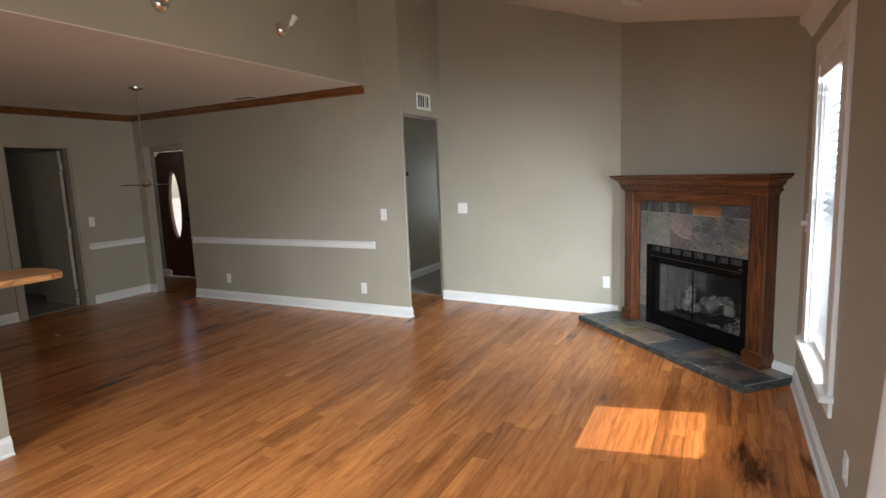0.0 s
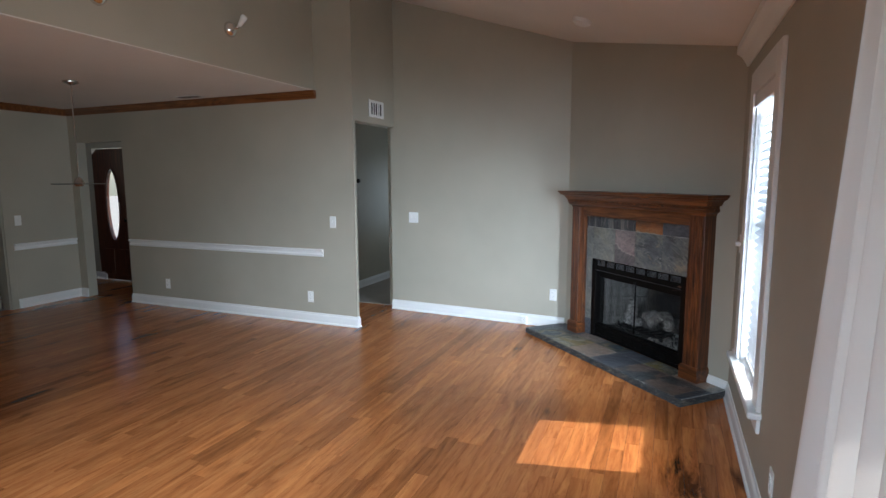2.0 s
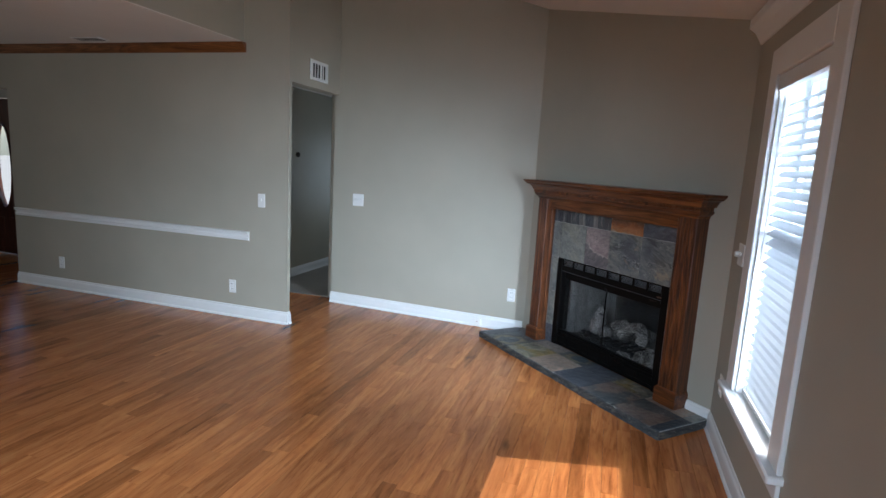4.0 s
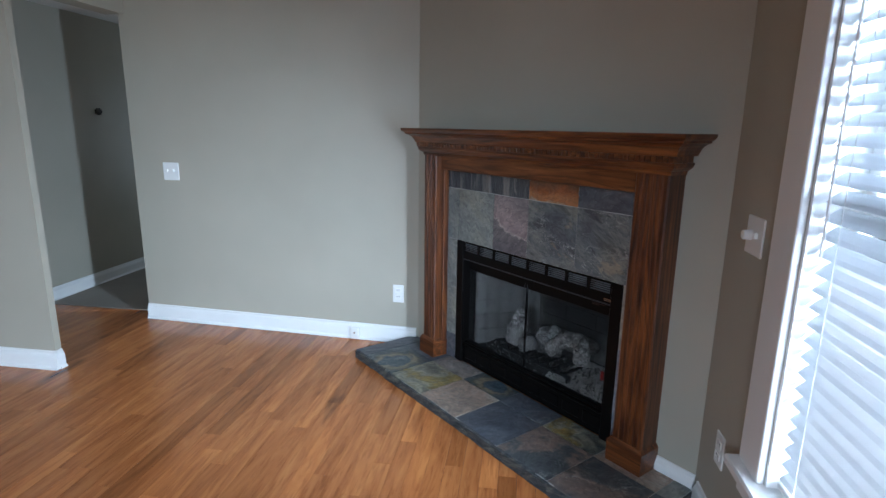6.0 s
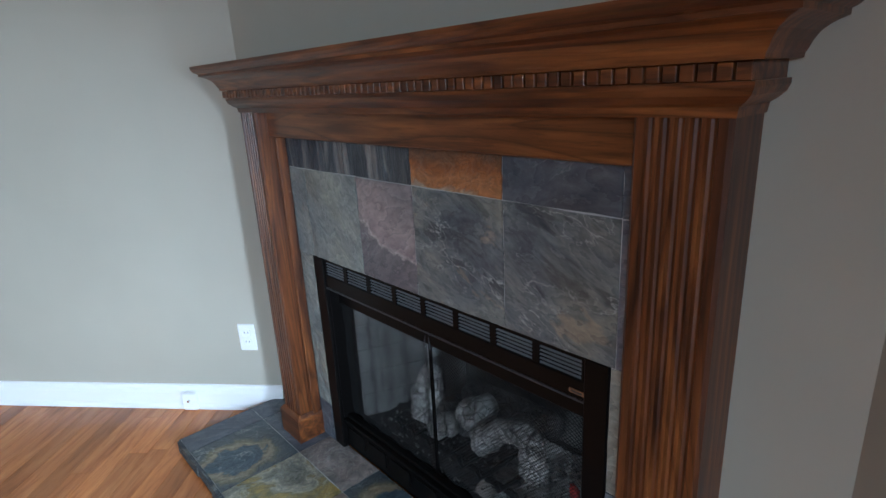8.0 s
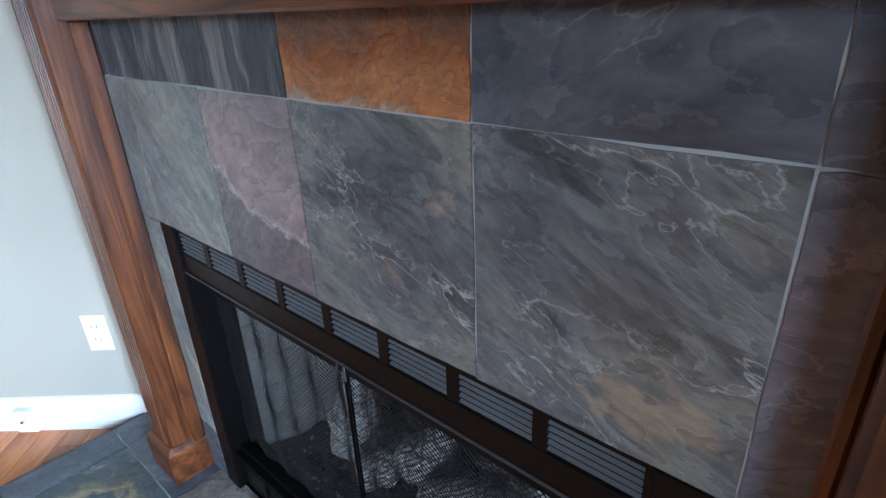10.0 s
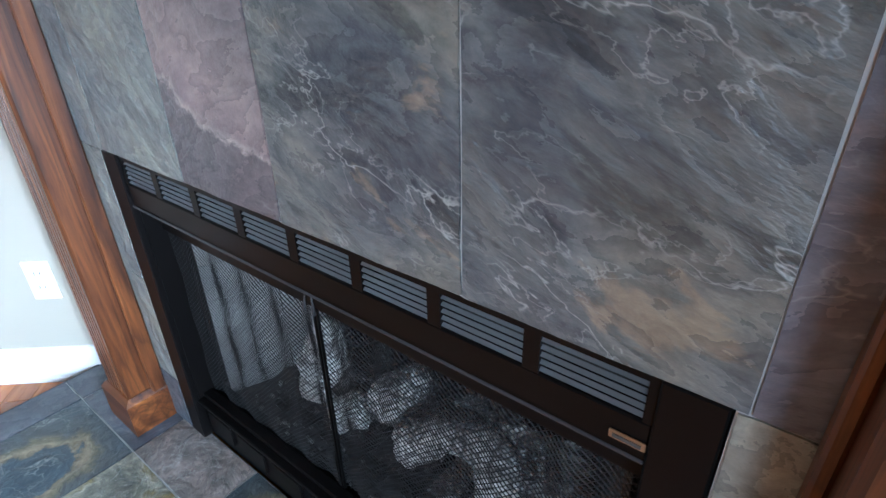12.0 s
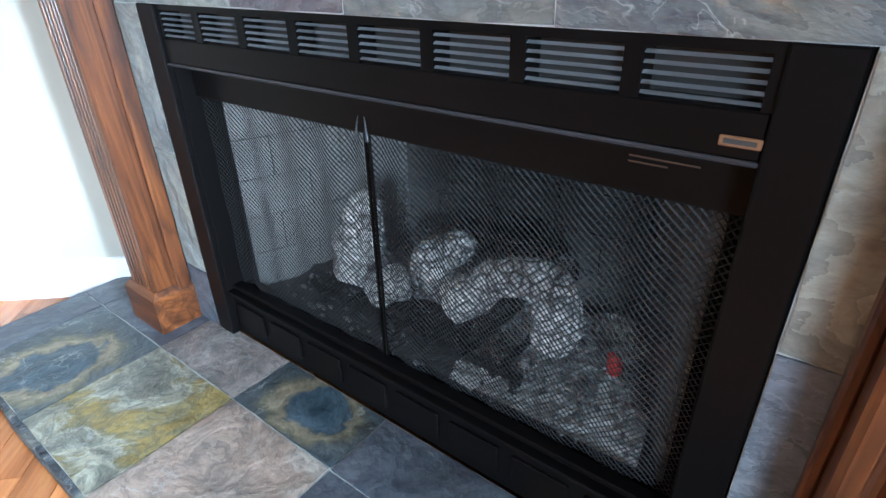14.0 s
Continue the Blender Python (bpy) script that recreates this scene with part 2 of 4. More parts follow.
OAK_Z = wooden("stained_oak_upright", (0.030, 0.0078, 0.0022), (0.116, 0.034, 0.0082), (0.25, 0.085, 0.020), 'z', 0.4, coat=0.06)
OAK_Y = wooden("stained_oak_moulding", (0.09, 0.03, 0.01), (0.20, 0.075, 0.024), (0.30, 0.12, 0.04), 'x', coat=0.2)
BAR_WOOD = wooden("pale_orange_bar_wood", (0.42, 0.20, 0.08), (0.55, 0.28, 0.12), (0.62, 0.36, 0.17), 'y', 0.35)
DOOR_WOOD = wooden("dark_red_brown_door_wood", (0.03, 0.009, 0.005), (0.07, 0.02, 0.01), (0.12, 0.035, 0.016), 'z', 0.35)
BLACK = dull(painted("black_brown_metal", (0.0045, 0.0038, 0.0036), 0.36, 0.1, 0.05), 0.10)
GROUT = painted("pale_grout", (0.42, 0.42, 0.40), 0.85, 0.1, 0.3)
CARPET = painted("grey_carpet", (0.30, 0.27, 0.24), 0.95, 0.1, 1.0)
STEEL, _, _, _ = material("brushed_nickel", (0.62, 0.60, 0.57), 0.25, 1.0)


def part(name, bm, mat, parent=None, label="", smooth=False, m=None):
    """One mesh object in plan units, under a thing or part."""
    bmesh.ops.scale(bm, vec=(K, K, K), verts=bm.verts)
    me = bpy.data.meshes.new(name)
    bm.to_mesh(me)
    bm.free()
    if smooth:
        for p in me.polygons:
            p.use_smooth = True
    me.materials.append(mat)
    ob = new(name, me)
    if parent:
        ob.parent = parent
    if m:
        ob.matrix_basis = m
    return tagged(ob, label) if label else ob


def thing(name, x=0, y=0, z=0, rz=0, label="", category="", group="", kind=""):
    ob = new(name)
    ob.empty_display_size = 0.05
    ob.matrix_basis = pose(x * K, y * K, z * K, 0, 0, rz)
    return tagged(ob, label, category, group, kind)


def box(bm, x0, x1, y0, y1, z0, z1, bevel=0.0, seg=1):
    vs = [bm.verts.new((x, y, z)) for x in (x0, x1) for y in (y0, y1) for z in (z0, z1)]
    fs = [bm.faces.new([vs[i] for i in f]) for f in ((0, 1, 3, 2), (4, 6, 7, 5), (0, 4, 5, 1), (2, 3, 7, 6), (0, 2, 6, 4), (1, 5, 7, 3))]
    if bevel:
        es = list({e for f in fs for e in f.edges})
        bmesh.ops.bevel(bm, geom=es, offset=bevel, segments=seg, affect='EDGES', profile=0.6)
    return bm


def boxes(*rows, bevel=0.0):
    bm = bmesh.new()
    for r in rows:
        box(bm, *r, bevel=bevel)
    return bm


def prism(bm, pts, z0, z1):
    """An upright prism over the plan points, which run counter-clockwise."""
    lo, hi = [bm.verts.new((x, y, z0)) for x, y in pts], [bm.verts.new((x, y, z1)) for x, y in pts]
    k = len(pts)
    bm.faces.new(lo[::-1]), bm.faces.new(hi)
    for i in range(k):
        bm.faces.new((lo[i], lo[(i + 1) % k], hi[(i + 1) % k], hi[i]))
    return bm


def run(bm, profile, x0, x1, at=None, cut0=0.0, cut1=0.0):
    """A moulding along x from x0 to x1: profile points (out, z), out towards -y; cut0, cut1: mitre slopes."""
    a = [bm.verts.new((x0 + cut0 * o, -o, z)) for o, z in profile]
    b = [bm.verts.new((x1 + cut1 * o, -o, z)) for o, z in profile]
    k = len(profile)
    bm.faces.new(a), bm.faces.new(b[::-1])
    for i in range(k):
        bm.faces.new((a[i], b[i], b[(i + 1) % k], a[(i + 1) % k]))
    bmesh.ops.recalc_face_normals(bm, faces=bm.faces)
    if at is not None:
        bm.transform(at)
    return bm


def setting(name, bm, mat, label="", category=""):
    ob = part(name, bm, mat)
    return tagged(ob, label, category, kind="structure")


# ---- plan ----
XW, YB, YP, XO, XS, XL = 0.435, 5.30, 4.54, -2.75, -3.17, -6.76
ZD, ZF = 2.325, 2.28          # dining ceiling; vault's height at the window wall
RISE = 0.335
REAR = -1.9
FL, HT = 0.040, 0.090         # floor level; top of the hearth
FX, FY = -0.205, 4.603        # middle of the fireplace on the corner wall


SKEW = -3.9                   # the north wall stands slightly out of square


def north(x):
    return 5.25 + (x + .85) * math.tan(radians(SKEW))


def vault(x):
    return ZF + (XW - x) * RISE


# window wall with the window and the patio opening
WIN = (2.815, 3.475, 0.455, 1.93)
PAT = (-1.55, 1.33, 0.0, 2.0)
bm = boxes((XW, XW + .15, REAR, PAT[0], 0, 2.5), (XW, XW + .15, PAT[0], PAT[1], PAT[3], 2.5), (XW, XW + .15, PAT[1], WIN[0], 0, 2.5),
           (XW, XW + .15, WIN[0], WIN[1], 0, WIN[2] - .031), (XW, XW + .15, WIN[0], WIN[1], WIN[3], 2.5), (XW, XW + .15, WIN[1], YB + .15, 0, 2.5))
setting("wall_east", bm, WALL, "olive grey painted wall with a tall window", "wall")
bm = prism(bmesh.new(), [(-2.80, north(-2.80)), (XW, north(XW)), (XW, north(XW) + .15), (-2.80, north(-2.80) + .15)], 0, 3.7)
setting("wall_north", bm, WALL, "olive grey painted living room wall", "wall")
# corner wall, left open behind the firebox
c45 = Matrix.Translation((FX, FY, 0)) @ Matrix.Rotation(radians(-45), 4, 'Z')
bm = boxes((-1.05, -0.53, 0, .1, 0, 3.4), (0.55, 1.0, 0, .1, 0, 3.4), (-0.53, 0.55, 0, .1, 0.80, 3.4))
bm.transform(c45)
setting("wall_corner", bm, WALL, "olive grey wall across the corner behind the fireplace", "wall")
# dining partition, header over the hall opening, bulkhead above the dining room
bm = boxes((-5.85, XO - .14, YP, YP + .115, 0, 4.2), (XO - .14, XO, YP, YP + .04, 0, 4.2), (-6.63, -5.85, YP, YP + .115, 1.93, 2.5), (-6.9, -6.63, YP, YP + .115, 0, 2.5))
setting("wall_partition", bm, WALL, "olive grey partition wall with chair rail", "wall")
bm = boxes((XO - .13, XO, YP + .04, 5.375, 2.035, 4.2))
setting("wall_hall_header", bm, WALL, "olive grey wall above the hall opening", "wall")
bm = boxes((XS - .12, XS, REAR, YP, ZD + .006, 4.2))
setting("wall_bulkhead", bm, WALL, "olive grey upper wall above the dining room ceiling", "wall")
DL = (3.075, 3.735, 1.90)
bm = boxes((XL - .12, XL, REAR, DL[0], 0, 2.5), (XL - .12, XL, DL[0], DL[1], DL[2], 2.5), (XL - .12, XL, DL[1], YP, 0, 2.5))
setting("wall_west", bm, WALL, "olive grey dining room wall with a doorway", "wall")
bm = boxes((XL - .12, -2.4, REAR - .15, REAR, 0, 2.5), (-.8, XW + .15, REAR - .15, REAR, 0, 4.2), (-2.4, -.8, REAR - .15, REAR, 0, 1.65),
           (-2.4, -.8, REAR - .15, REAR, 2.75, 4.2), (XS - .12, -2.4, REAR - .15, REAR, 2.5, 4.2))
setting("wall_south", bm, WALL, "olive grey wall with a wide window opening", "wall")
# hall beyond the opening, foyer, side room
bm = boxes((-3.86, -3.74, YP + .115, 7.6, 0, 2.3), (-2.92, -2.80, 5.54, 7.6, 0, 2.3), (-3.86, -2.86, 7.6, 7.72, 0, 2.3))
setting("wall_hall", bm, WALL, "grey hall walls", "wall")
bm = boxes((-8.2, -7.68, 5.46, 5.58, 0, 2.4), (-6.95, -3.86, 5.46, 5.58, 0, 2.4), (-7.68, -6.95, 5.46, 5.58, 1.93, 2.4), (-8.3, -8.2, 3.9, 5.58, 0, 2.4), (-8.2, XL - .12, 3.88, 4.0, 0, 2.4))
setting("wall_foyer", bm, WALL, "olive grey foyer walls", "wall")
bm = boxes((-9.4, -9.3, 1.4, 3.9, 0, 2.4), (-9.3, XL - .12, 1.3, 1.4, 0, 2.4), (-9.3, -8.2, 3.88, 4.0, 0, 2.4))
setting("wall_side_room", bm, WALL, "dim grey side room walls", "wall")
# ceilings
bm = bmesh.new()
v = [bm.verts.new(p) for p in ((XW + .15, REAR - .15, vault(XW + .15)), (XW + .15, YB + .15, vault(XW + .15)), (XS - .12, YB + .15, vault(XS - .12)), (XS - .12, REAR - .15, vault(XS - .12)))]
w = [bm.verts.new(p.co + Vector((0, 0, .1))) for p in v]
bm.faces.new(v), bm.faces.new(w[::-1])
for i in range(4):
    bm.faces.new((v[i], w[i], w[(i + 1) % 4], v[(i + 1) % 4]))
bmesh.ops.recalc_face_normals(bm, faces=bm.faces)
setting("ceiling_vault", bm, CEIL, "white sloping vaulted ceiling", "ceiling")
setting("ceiling_dining", boxes((XL, XS, REAR, YP, ZD, ZD + .006)), CEIL, "flat white dining room ceiling", "ceiling")
setting("ceiling_hall", boxes((-3.86, XO - .13, YP + .115, 7.72, 2.2, 2.3), (-8.3, -3.86, YP + .115, 5.58, 2.3, 2.4), (-9.4, XL - .12, 1.3, 4.0, 2.3, 2.4)), CEIL, "white ceilings of hall and foyer", "ceiling")
setting("floor_hall_carpet", boxes((-3.74, -2.86, 5.5, 7.6, -.05, FL + .006), (-9.3, XL - .06, 1.4, 3.88, -.05, FL + .006)), CARPET, "grey carpet in the hall", "carpet")
floor = setting("floor", boxes((-8.3, XW, REAR, 5.6, -.06, FL - .004)), SUBFLOOR, "glossy orange-brown oak plank floor", "floor")
ground = setting("ground", boxes((-60, 60, -60, 60, -.5, -.35)), painted("pale_outdoor_ground", (0.45, 0.43, 0.38), 0.9), "pale ground outside the house", "ground")

# ---- fireplace ----
def firebox_frame():
    return Matrix.Translation((FX * K, FY * K, 0)) @ Matrix.Rotation(radians(-45), 4, 'Z')


FIRE = (FX, FY, 0, -45)
BLUE = slate("grey_green_slate", [(0.28, (0.055, 0.062, 0.074)), (0.40, (0.105, 0.112, 0.118)), (0.50, (0.150, 0.155, 0.145)), (0.60, (0.185, 0.183, 0.155)), (0.70, (0.165, 0.145, 0.115)), (0.8, (0.09, 0.09, 0.095))], 1.1, 3.4, along=(0.85, 1.0, 1.8), flow=-0.32, blotch=0.75, fleck=0.5)
SILVER = slate("silvery_slate", [(0.3, (0.13, 0.145, 0.15)), (0.5, (0.21, 0.215, 0.195)), (0.7, (0.28, 0.27, 0.21))], 0.5, 3.0, flow=-0.6, blotch=0.4)
PURPLE = slate("purple_pink_slate", [(0.30, (0.115, 0.10, 0.105)), (0.485, (0.15, 0.128, 0.130)), (0.50, (0.42, 0.35, 0.32)), (0.52, (0.27, 0.205, 0.20)), (0.62, (0.31, 0.24, 0.225)), (0.8, (0.20, 0.17, 0.17))], 0.45, 2.6, blotch=0.25, bands=(0.7, 0, 2.0, -1.243))
RUST = slate("rusty_orange_slate", [(0.25, (0.42, 0.34, 0.26)), (0.40, (0.40, 0.30, 0.21)), (0.46, (0.34, 0.13, 0.04)), (0.56, (0.36, 0.15, 0.055)), (0.66, (0.25, 0.085, 0.025)), (0.8, (0.13, 0.06, 0.03))], 0.2, 5.0, blotch=0.2, bands=(0, 0, 4.0, -3.80))
CHAR = slate("charcoal_slate", [(0.3, (0.052, 0.058, 0.07)), (0.5, (0.078, 0.084, 0.098)), (0.7, (0.115, 0.116, 0.122))], 0.35, 2.4, blotch=0.3)
DRIP = slate("streaked_charcoal_slate", [(0.34, (0.03, 0.033, 0.04)), (0.52, (0.055, 0.06, 0.066)), (0.58, (0.16, 0.15, 0.14)), (0.68, (0.20, 0.18, 0.16))], 0.3, 8.0, along=(2.2, 1.0, 0.25), flow=0.05, blotch=0.3)
OLIVE = slate("olive_gold_slate", [(0.30, (0.05, 0.055, 0.055)), (0.40, (0.12, 0.115, 0.09)), (0.47, (0.20, 0.19, 0.145)), (0.50, (0.31, 0.29, 0.22)), (0.54, (0.16, 0.135, 0.07)), (0.60, (0.25, 0.18, 0.055)), (0.70, (0.19, 0.14, 0.05)), (0.78, (0.08, 0.082, 0.08))], 0.7, 5.2, blotch=0.5)
TAN = slate("tan_pink_slate", [(0.32, (0.14, 0.115, 0.10)), (0.45, (0.23, 0.18, 0.145)), (0.54, (0.31, 0.225, 0.175)), (0.68, (0.34, 0.30, 0.25))], 0.6, 4.2, blotch=0.25)
RING = [(0.0, (0.035, 0.055, 0.07)), (0.40, (0.05, 0.072, 0.088)), (0.45, (0.17, 0.135, 0.085)), (0.54, (0.22, 0.185, 0.125)), (0.62, (0.12, 0.105, 0.065)), (0.72, (0.065, 0.072, 0.072)), (1.0, (0.055, 0.07, 0.08))]
RINGED_A = slate("wide_ringed_slate", RING, 0.7, 4.0, ring=(-.68, -.31, .09, .095), blotch=0.3)
RINGED_B = slate("small_ringed_slate", RING, 0.7, 4.0, ring=(-.135, -.062, .085, .058), blotch=0.3)
COOL = slate("cool_grey_slate", [(0.3, (0.12, 0.135, 0.155)), (0.5, (0.19, 0.205, 0.225)), (0.7, (0.25, 0.26, 0.265))], 0.5, 3.0, blotch=0.35)
MAUVE = slate("mauve_grey_slate", [(0.3, (0.10, 0.105, 0.125)), (0.5, (0.15, 0.15, 0.17)), (0.6, (0.19, 0.165, 0.165)), (0.7, (0.15, 0.155, 0.17))], 0.8, 3.0, blotch=0.3)
KHAKI = slate("warm_khaki_slate", [(0.3, (0.17, 0.165, 0.14)), (0.5, (0.26, 0.25, 0.205)), (0.7, (0.32, 0.295, 0.235))], 0.4, 3.0, blotch=0.25)
MOTTLED = slate("dark_mottled_slate", [(0.3, (0.04, 0.047, 0.055)), (0.46, (0.075, 0.08, 0.082)), (0.53, (0.20, 0.145, 0.115)), (0.60, (0.15, 0.115, 0.10)), (0.70, (0.07, 0.075, 0.08))], 0.7, 3.4, blotch=0.5)
ROSE = slate("rose_grey_slate", [(0.32, (0.12, 0.108, 0.10)), (0.47, (0.20, 0.17, 0.152)), (0.55, (0.255, 0.21, 0.185)), (0.7, (0.30, 0.275, 0.245))], 0.6, 4.4, blotch=0.4)
RAGGED = slate("ragged_slate_edge", [(0.3, (0.03, 0.034, 0.038)), (0.5, (0.055, 0.058, 0.062)), (0.7, (0.17, 0.16, 0.13))], 0.9, 9.0, 0.8, (1.0, 1.0, 4.0))
INDIGO = slate("indigo_ringed_slate", [(0.36, (0.035, 0.05, 0.068)), (0.50, (0.055, 0.07, 0.085)), (0.55, (0.22, 0.17, 0.11)), (0.62, (0.13, 0.12, 0.08)), (0.78, (0.075, 0.085, 0.09))], 0.5, 2.6)


def tile_mesh(bm, x0, x1, y0, y1, z0, z1, proud, axis):
    """One slate piece with a chipped, softened face; axis: the way it faces, '-y' or 'z'."""
    n = 5
    w = random.Random(round(x0 * 1000) * 31 + round((z0 + y0) * 1000))
    a0, a1, b0, b1 = (x0, x1, z0, z1) if axis == '-y' else (x0, x1, y0, y1)
    grid = []
    for i in range(n + 1):
        row = []
        for j in range(n + 1):
            a, b = a0 + (a1 - a0) * i / n, b0 + (b1 - b0) * j / n
            rim = i in (0, n) or j in (0, n)
            if rim:
                a += w.uniform(-.0012, .0012)
                b += w.uniform(-.0012, .0012)
            d = (0.0 if rim else w.uniform(-.0005, .0016))
            row.append(bm.verts.new((a, y0 - d, b) if axis == '-y' else (a, b, z1 + d)))
        grid.append(row)
    for i in range(n):
        for j in range(n):
            bm.faces.new((grid[i][j], grid[i + 1][j], grid[i + 1][j + 1], grid[i][j + 1]))
    ring = [grid[i][0] for i in range(n)] + [grid[n][j] for j in range(n)] + [grid[i][n] for i in range(n, 0, -1)] + [grid[0][j] for j in range(n, 0, -1)]
    back = [bm.verts.new((v.co.x, y1, v.co.z) if axis == '-y' else (v.co.x, v.co.y, z0)) for v in ring]
    k = len(ring)
    for i in range(k):
        bm.faces.new((ring[(i + 1) % k], ring[i], back[i], back[(i + 1) % k]))
    bmesh.ops.recalc_face_normals(bm, faces=bm.faces)


def slate_surround():
    t = thing("slate_surround", *FIRE, "mixed slate tiles set around the firebox", "tile surround")
    part("grout_bed", boxes((-.60, .62, -.0145, 0, .785, 1.21), (-.60, -.517, -.0145, 0, HT, .785), (.541, .62, -.0145, 0, HT, .785)), GROUT, t, "pale grout bed")
    g = .0014
    rows = []
    xs = (-.60, -.505, -.230, .005, .290, .550, .62)
    for x0, x1, m in zip(xs, xs[1:], (SILVER, SILVER, PURPLE, BLUE, BLUE, MAUVE)):
        rows.append((x0, x1, .785, 1.062, m))
    xs = (-.60, -.28, .005, .290, .550, .62)
    for x0, x1, m in zip(xs, xs[1:], (DRIP, DRIP, RUST, CHAR, CHAR)):
        rows.append((x0, x1, 1.062, 1.21, m))
    for x0, x1, zs, ms in ((-.60, -.518, (HT, .235, .51, .785), (CHAR, SILVER, SILVER)), (.541, .62, (HT, .516, .785), (COOL, KHAKI))):
        for z0, z1, m in zip(zs, zs[1:], ms):
            rows.append((x0, x1, z0, z1, m))
    for x0, x1, z0, z1, m in rows:
        bm = bmesh.new()
        off = random.uniform(0, .0015)
        tile_mesh(bm, x0 + g, x1 - g, -.0165 - off, -.004, z0 + g, z1 - g, 0, '-y')
        part("tile", bm, m, t)


def slate_hearth():
    t = thing("slate_hearth", *FIRE, "low slate tile hearth with chipped edges", "hearth")
    part("mortar_bed", boxes((-.945, .905, -.412, 0, FL, HT - .0025)), GROUT, t, "pale mortar bed")
    xs = (-.945, -.84, -.56, -.283, -.003, .277, .557, .837, .905)
    front = (CHAR, RINGED_A, OLIVE, TAN, CHAR, MOTTLED, MOTTLED, INDIGO)
    back = (CHAR, CHAR, ROSE, RINGED_B, CHAR, OLIVE, TAN, SILVER)
    for (y0, y1, ms) in ((-.414, -.141, front), (-.141, -.001, back)):
        for x0, x1, m in zip(xs, xs[1:], ms):
            bm = bmesh.new()
            tile_mesh(bm, x0 + .002, x1 - .002, y0 + .002, y1 - .002, HT - .01, HT + random.uniform(-.0008, .0008), 0, 'z')
            part("tile", bm, m, t)
    # split edge pieces along the front and the two ends
    rnd = random.Random(12)
    x = -.95
    while x < .905:
        w = min(rnd.uniform(.10, .30), .908 - x)
        bm = bmesh.new()
        tile_mesh(bm, x + .001, x + w - .001, -.420 - rnd.uniform(0, .006), -.412, FL + .001, HT - rnd.uniform(.002, .007), 0, '-y')
        part("edge_tile", bm, RAGGED, t)
        x += w
    for x0, x1 in ((-.956, -.946), (.906, .916)):
        part("edge_tile", boxes((x0, x1, -.417, -.002, FL + .001, HT - .003), bevel=.003), RAGGED, t)


def pilaster(parent, x0, x1):
    front, n = -.1, 5
    pts = [(x0, 0.0), (x0, front + .006), (x0 + .006, front)]
    w = (x1 - x0 - .03) / n
    for i in range(n):
        a = x0 + .015 + i * w
        pts += [(a + .003, front), (a + w * .3, front + .006), (a + w * .5, front + .0075), (a + w * .7, front + .006), (a + w - .003, front)]
    pts += [(x1 - .006, front), (x1, front + .006), (x1, 0.0)]
    bm = prism(bmesh.new(), pts, .19, 1.25)
    bmesh.ops.recalc_face_normals(bm, faces=bm.faces)
    p = part("pilaster", bm, OAK_Z, parent)
    bm = bmesh.new()
    lo, hi = (x0 - .012, x1 + .012, -.114), (x0 - .002, x1 + .002, -.103)
    box(bm, lo[0], lo[1], lo[2], 0, HT, .178)
    ring = [(lo[0], 0, .178), (lo[0], lo[2], .178), (lo[1], lo[2], .178), (lo[1], 0, .178)]
    top = [(hi[0], 0, .192), (hi[0], hi[2], .192), (hi[1], hi[2], .192), (hi[1], 0, .192)]
    a, b = [bm.verts.new(q) for q in ring], [bm.verts.new(q) for q in top]
    for i in range(3):
        bm.faces.new((a[i], a[i + 1], b[i + 1], b[i]))
    bm.faces.new(b)
    bmesh.ops.recalc_face_normals(bm, faces=bm.faces)
    part("plinth", bm, OAK_X, p)


def stepped_moulding(bm, half, front, rows, mid=.011):
    """A moulding with mitred returns: rows of (overhang, z) round three sides."""
    loops = []
    for o, z in rows:
        loops.append([bm.verts.new(q) for q in ((mid - half - o, 0, z), (mid - half - o, front - o, z), (mid + half + o, front - o, z), (mid + half + o, 0, z))])
    for a, b in zip(loops, loops[1:]):
        for i in range(3):
            bm.faces.new((a[i], a[i + 1], b[i + 1], b[i]))
        bm.faces.new((a[3], a[0], b[0], b[3]))
    bm.faces.new(loops[0][::-1]), bm.faces.new(loops[-1])
    bmesh.ops.recalc_face_normals(bm, faces=bm.faces)
    return bm


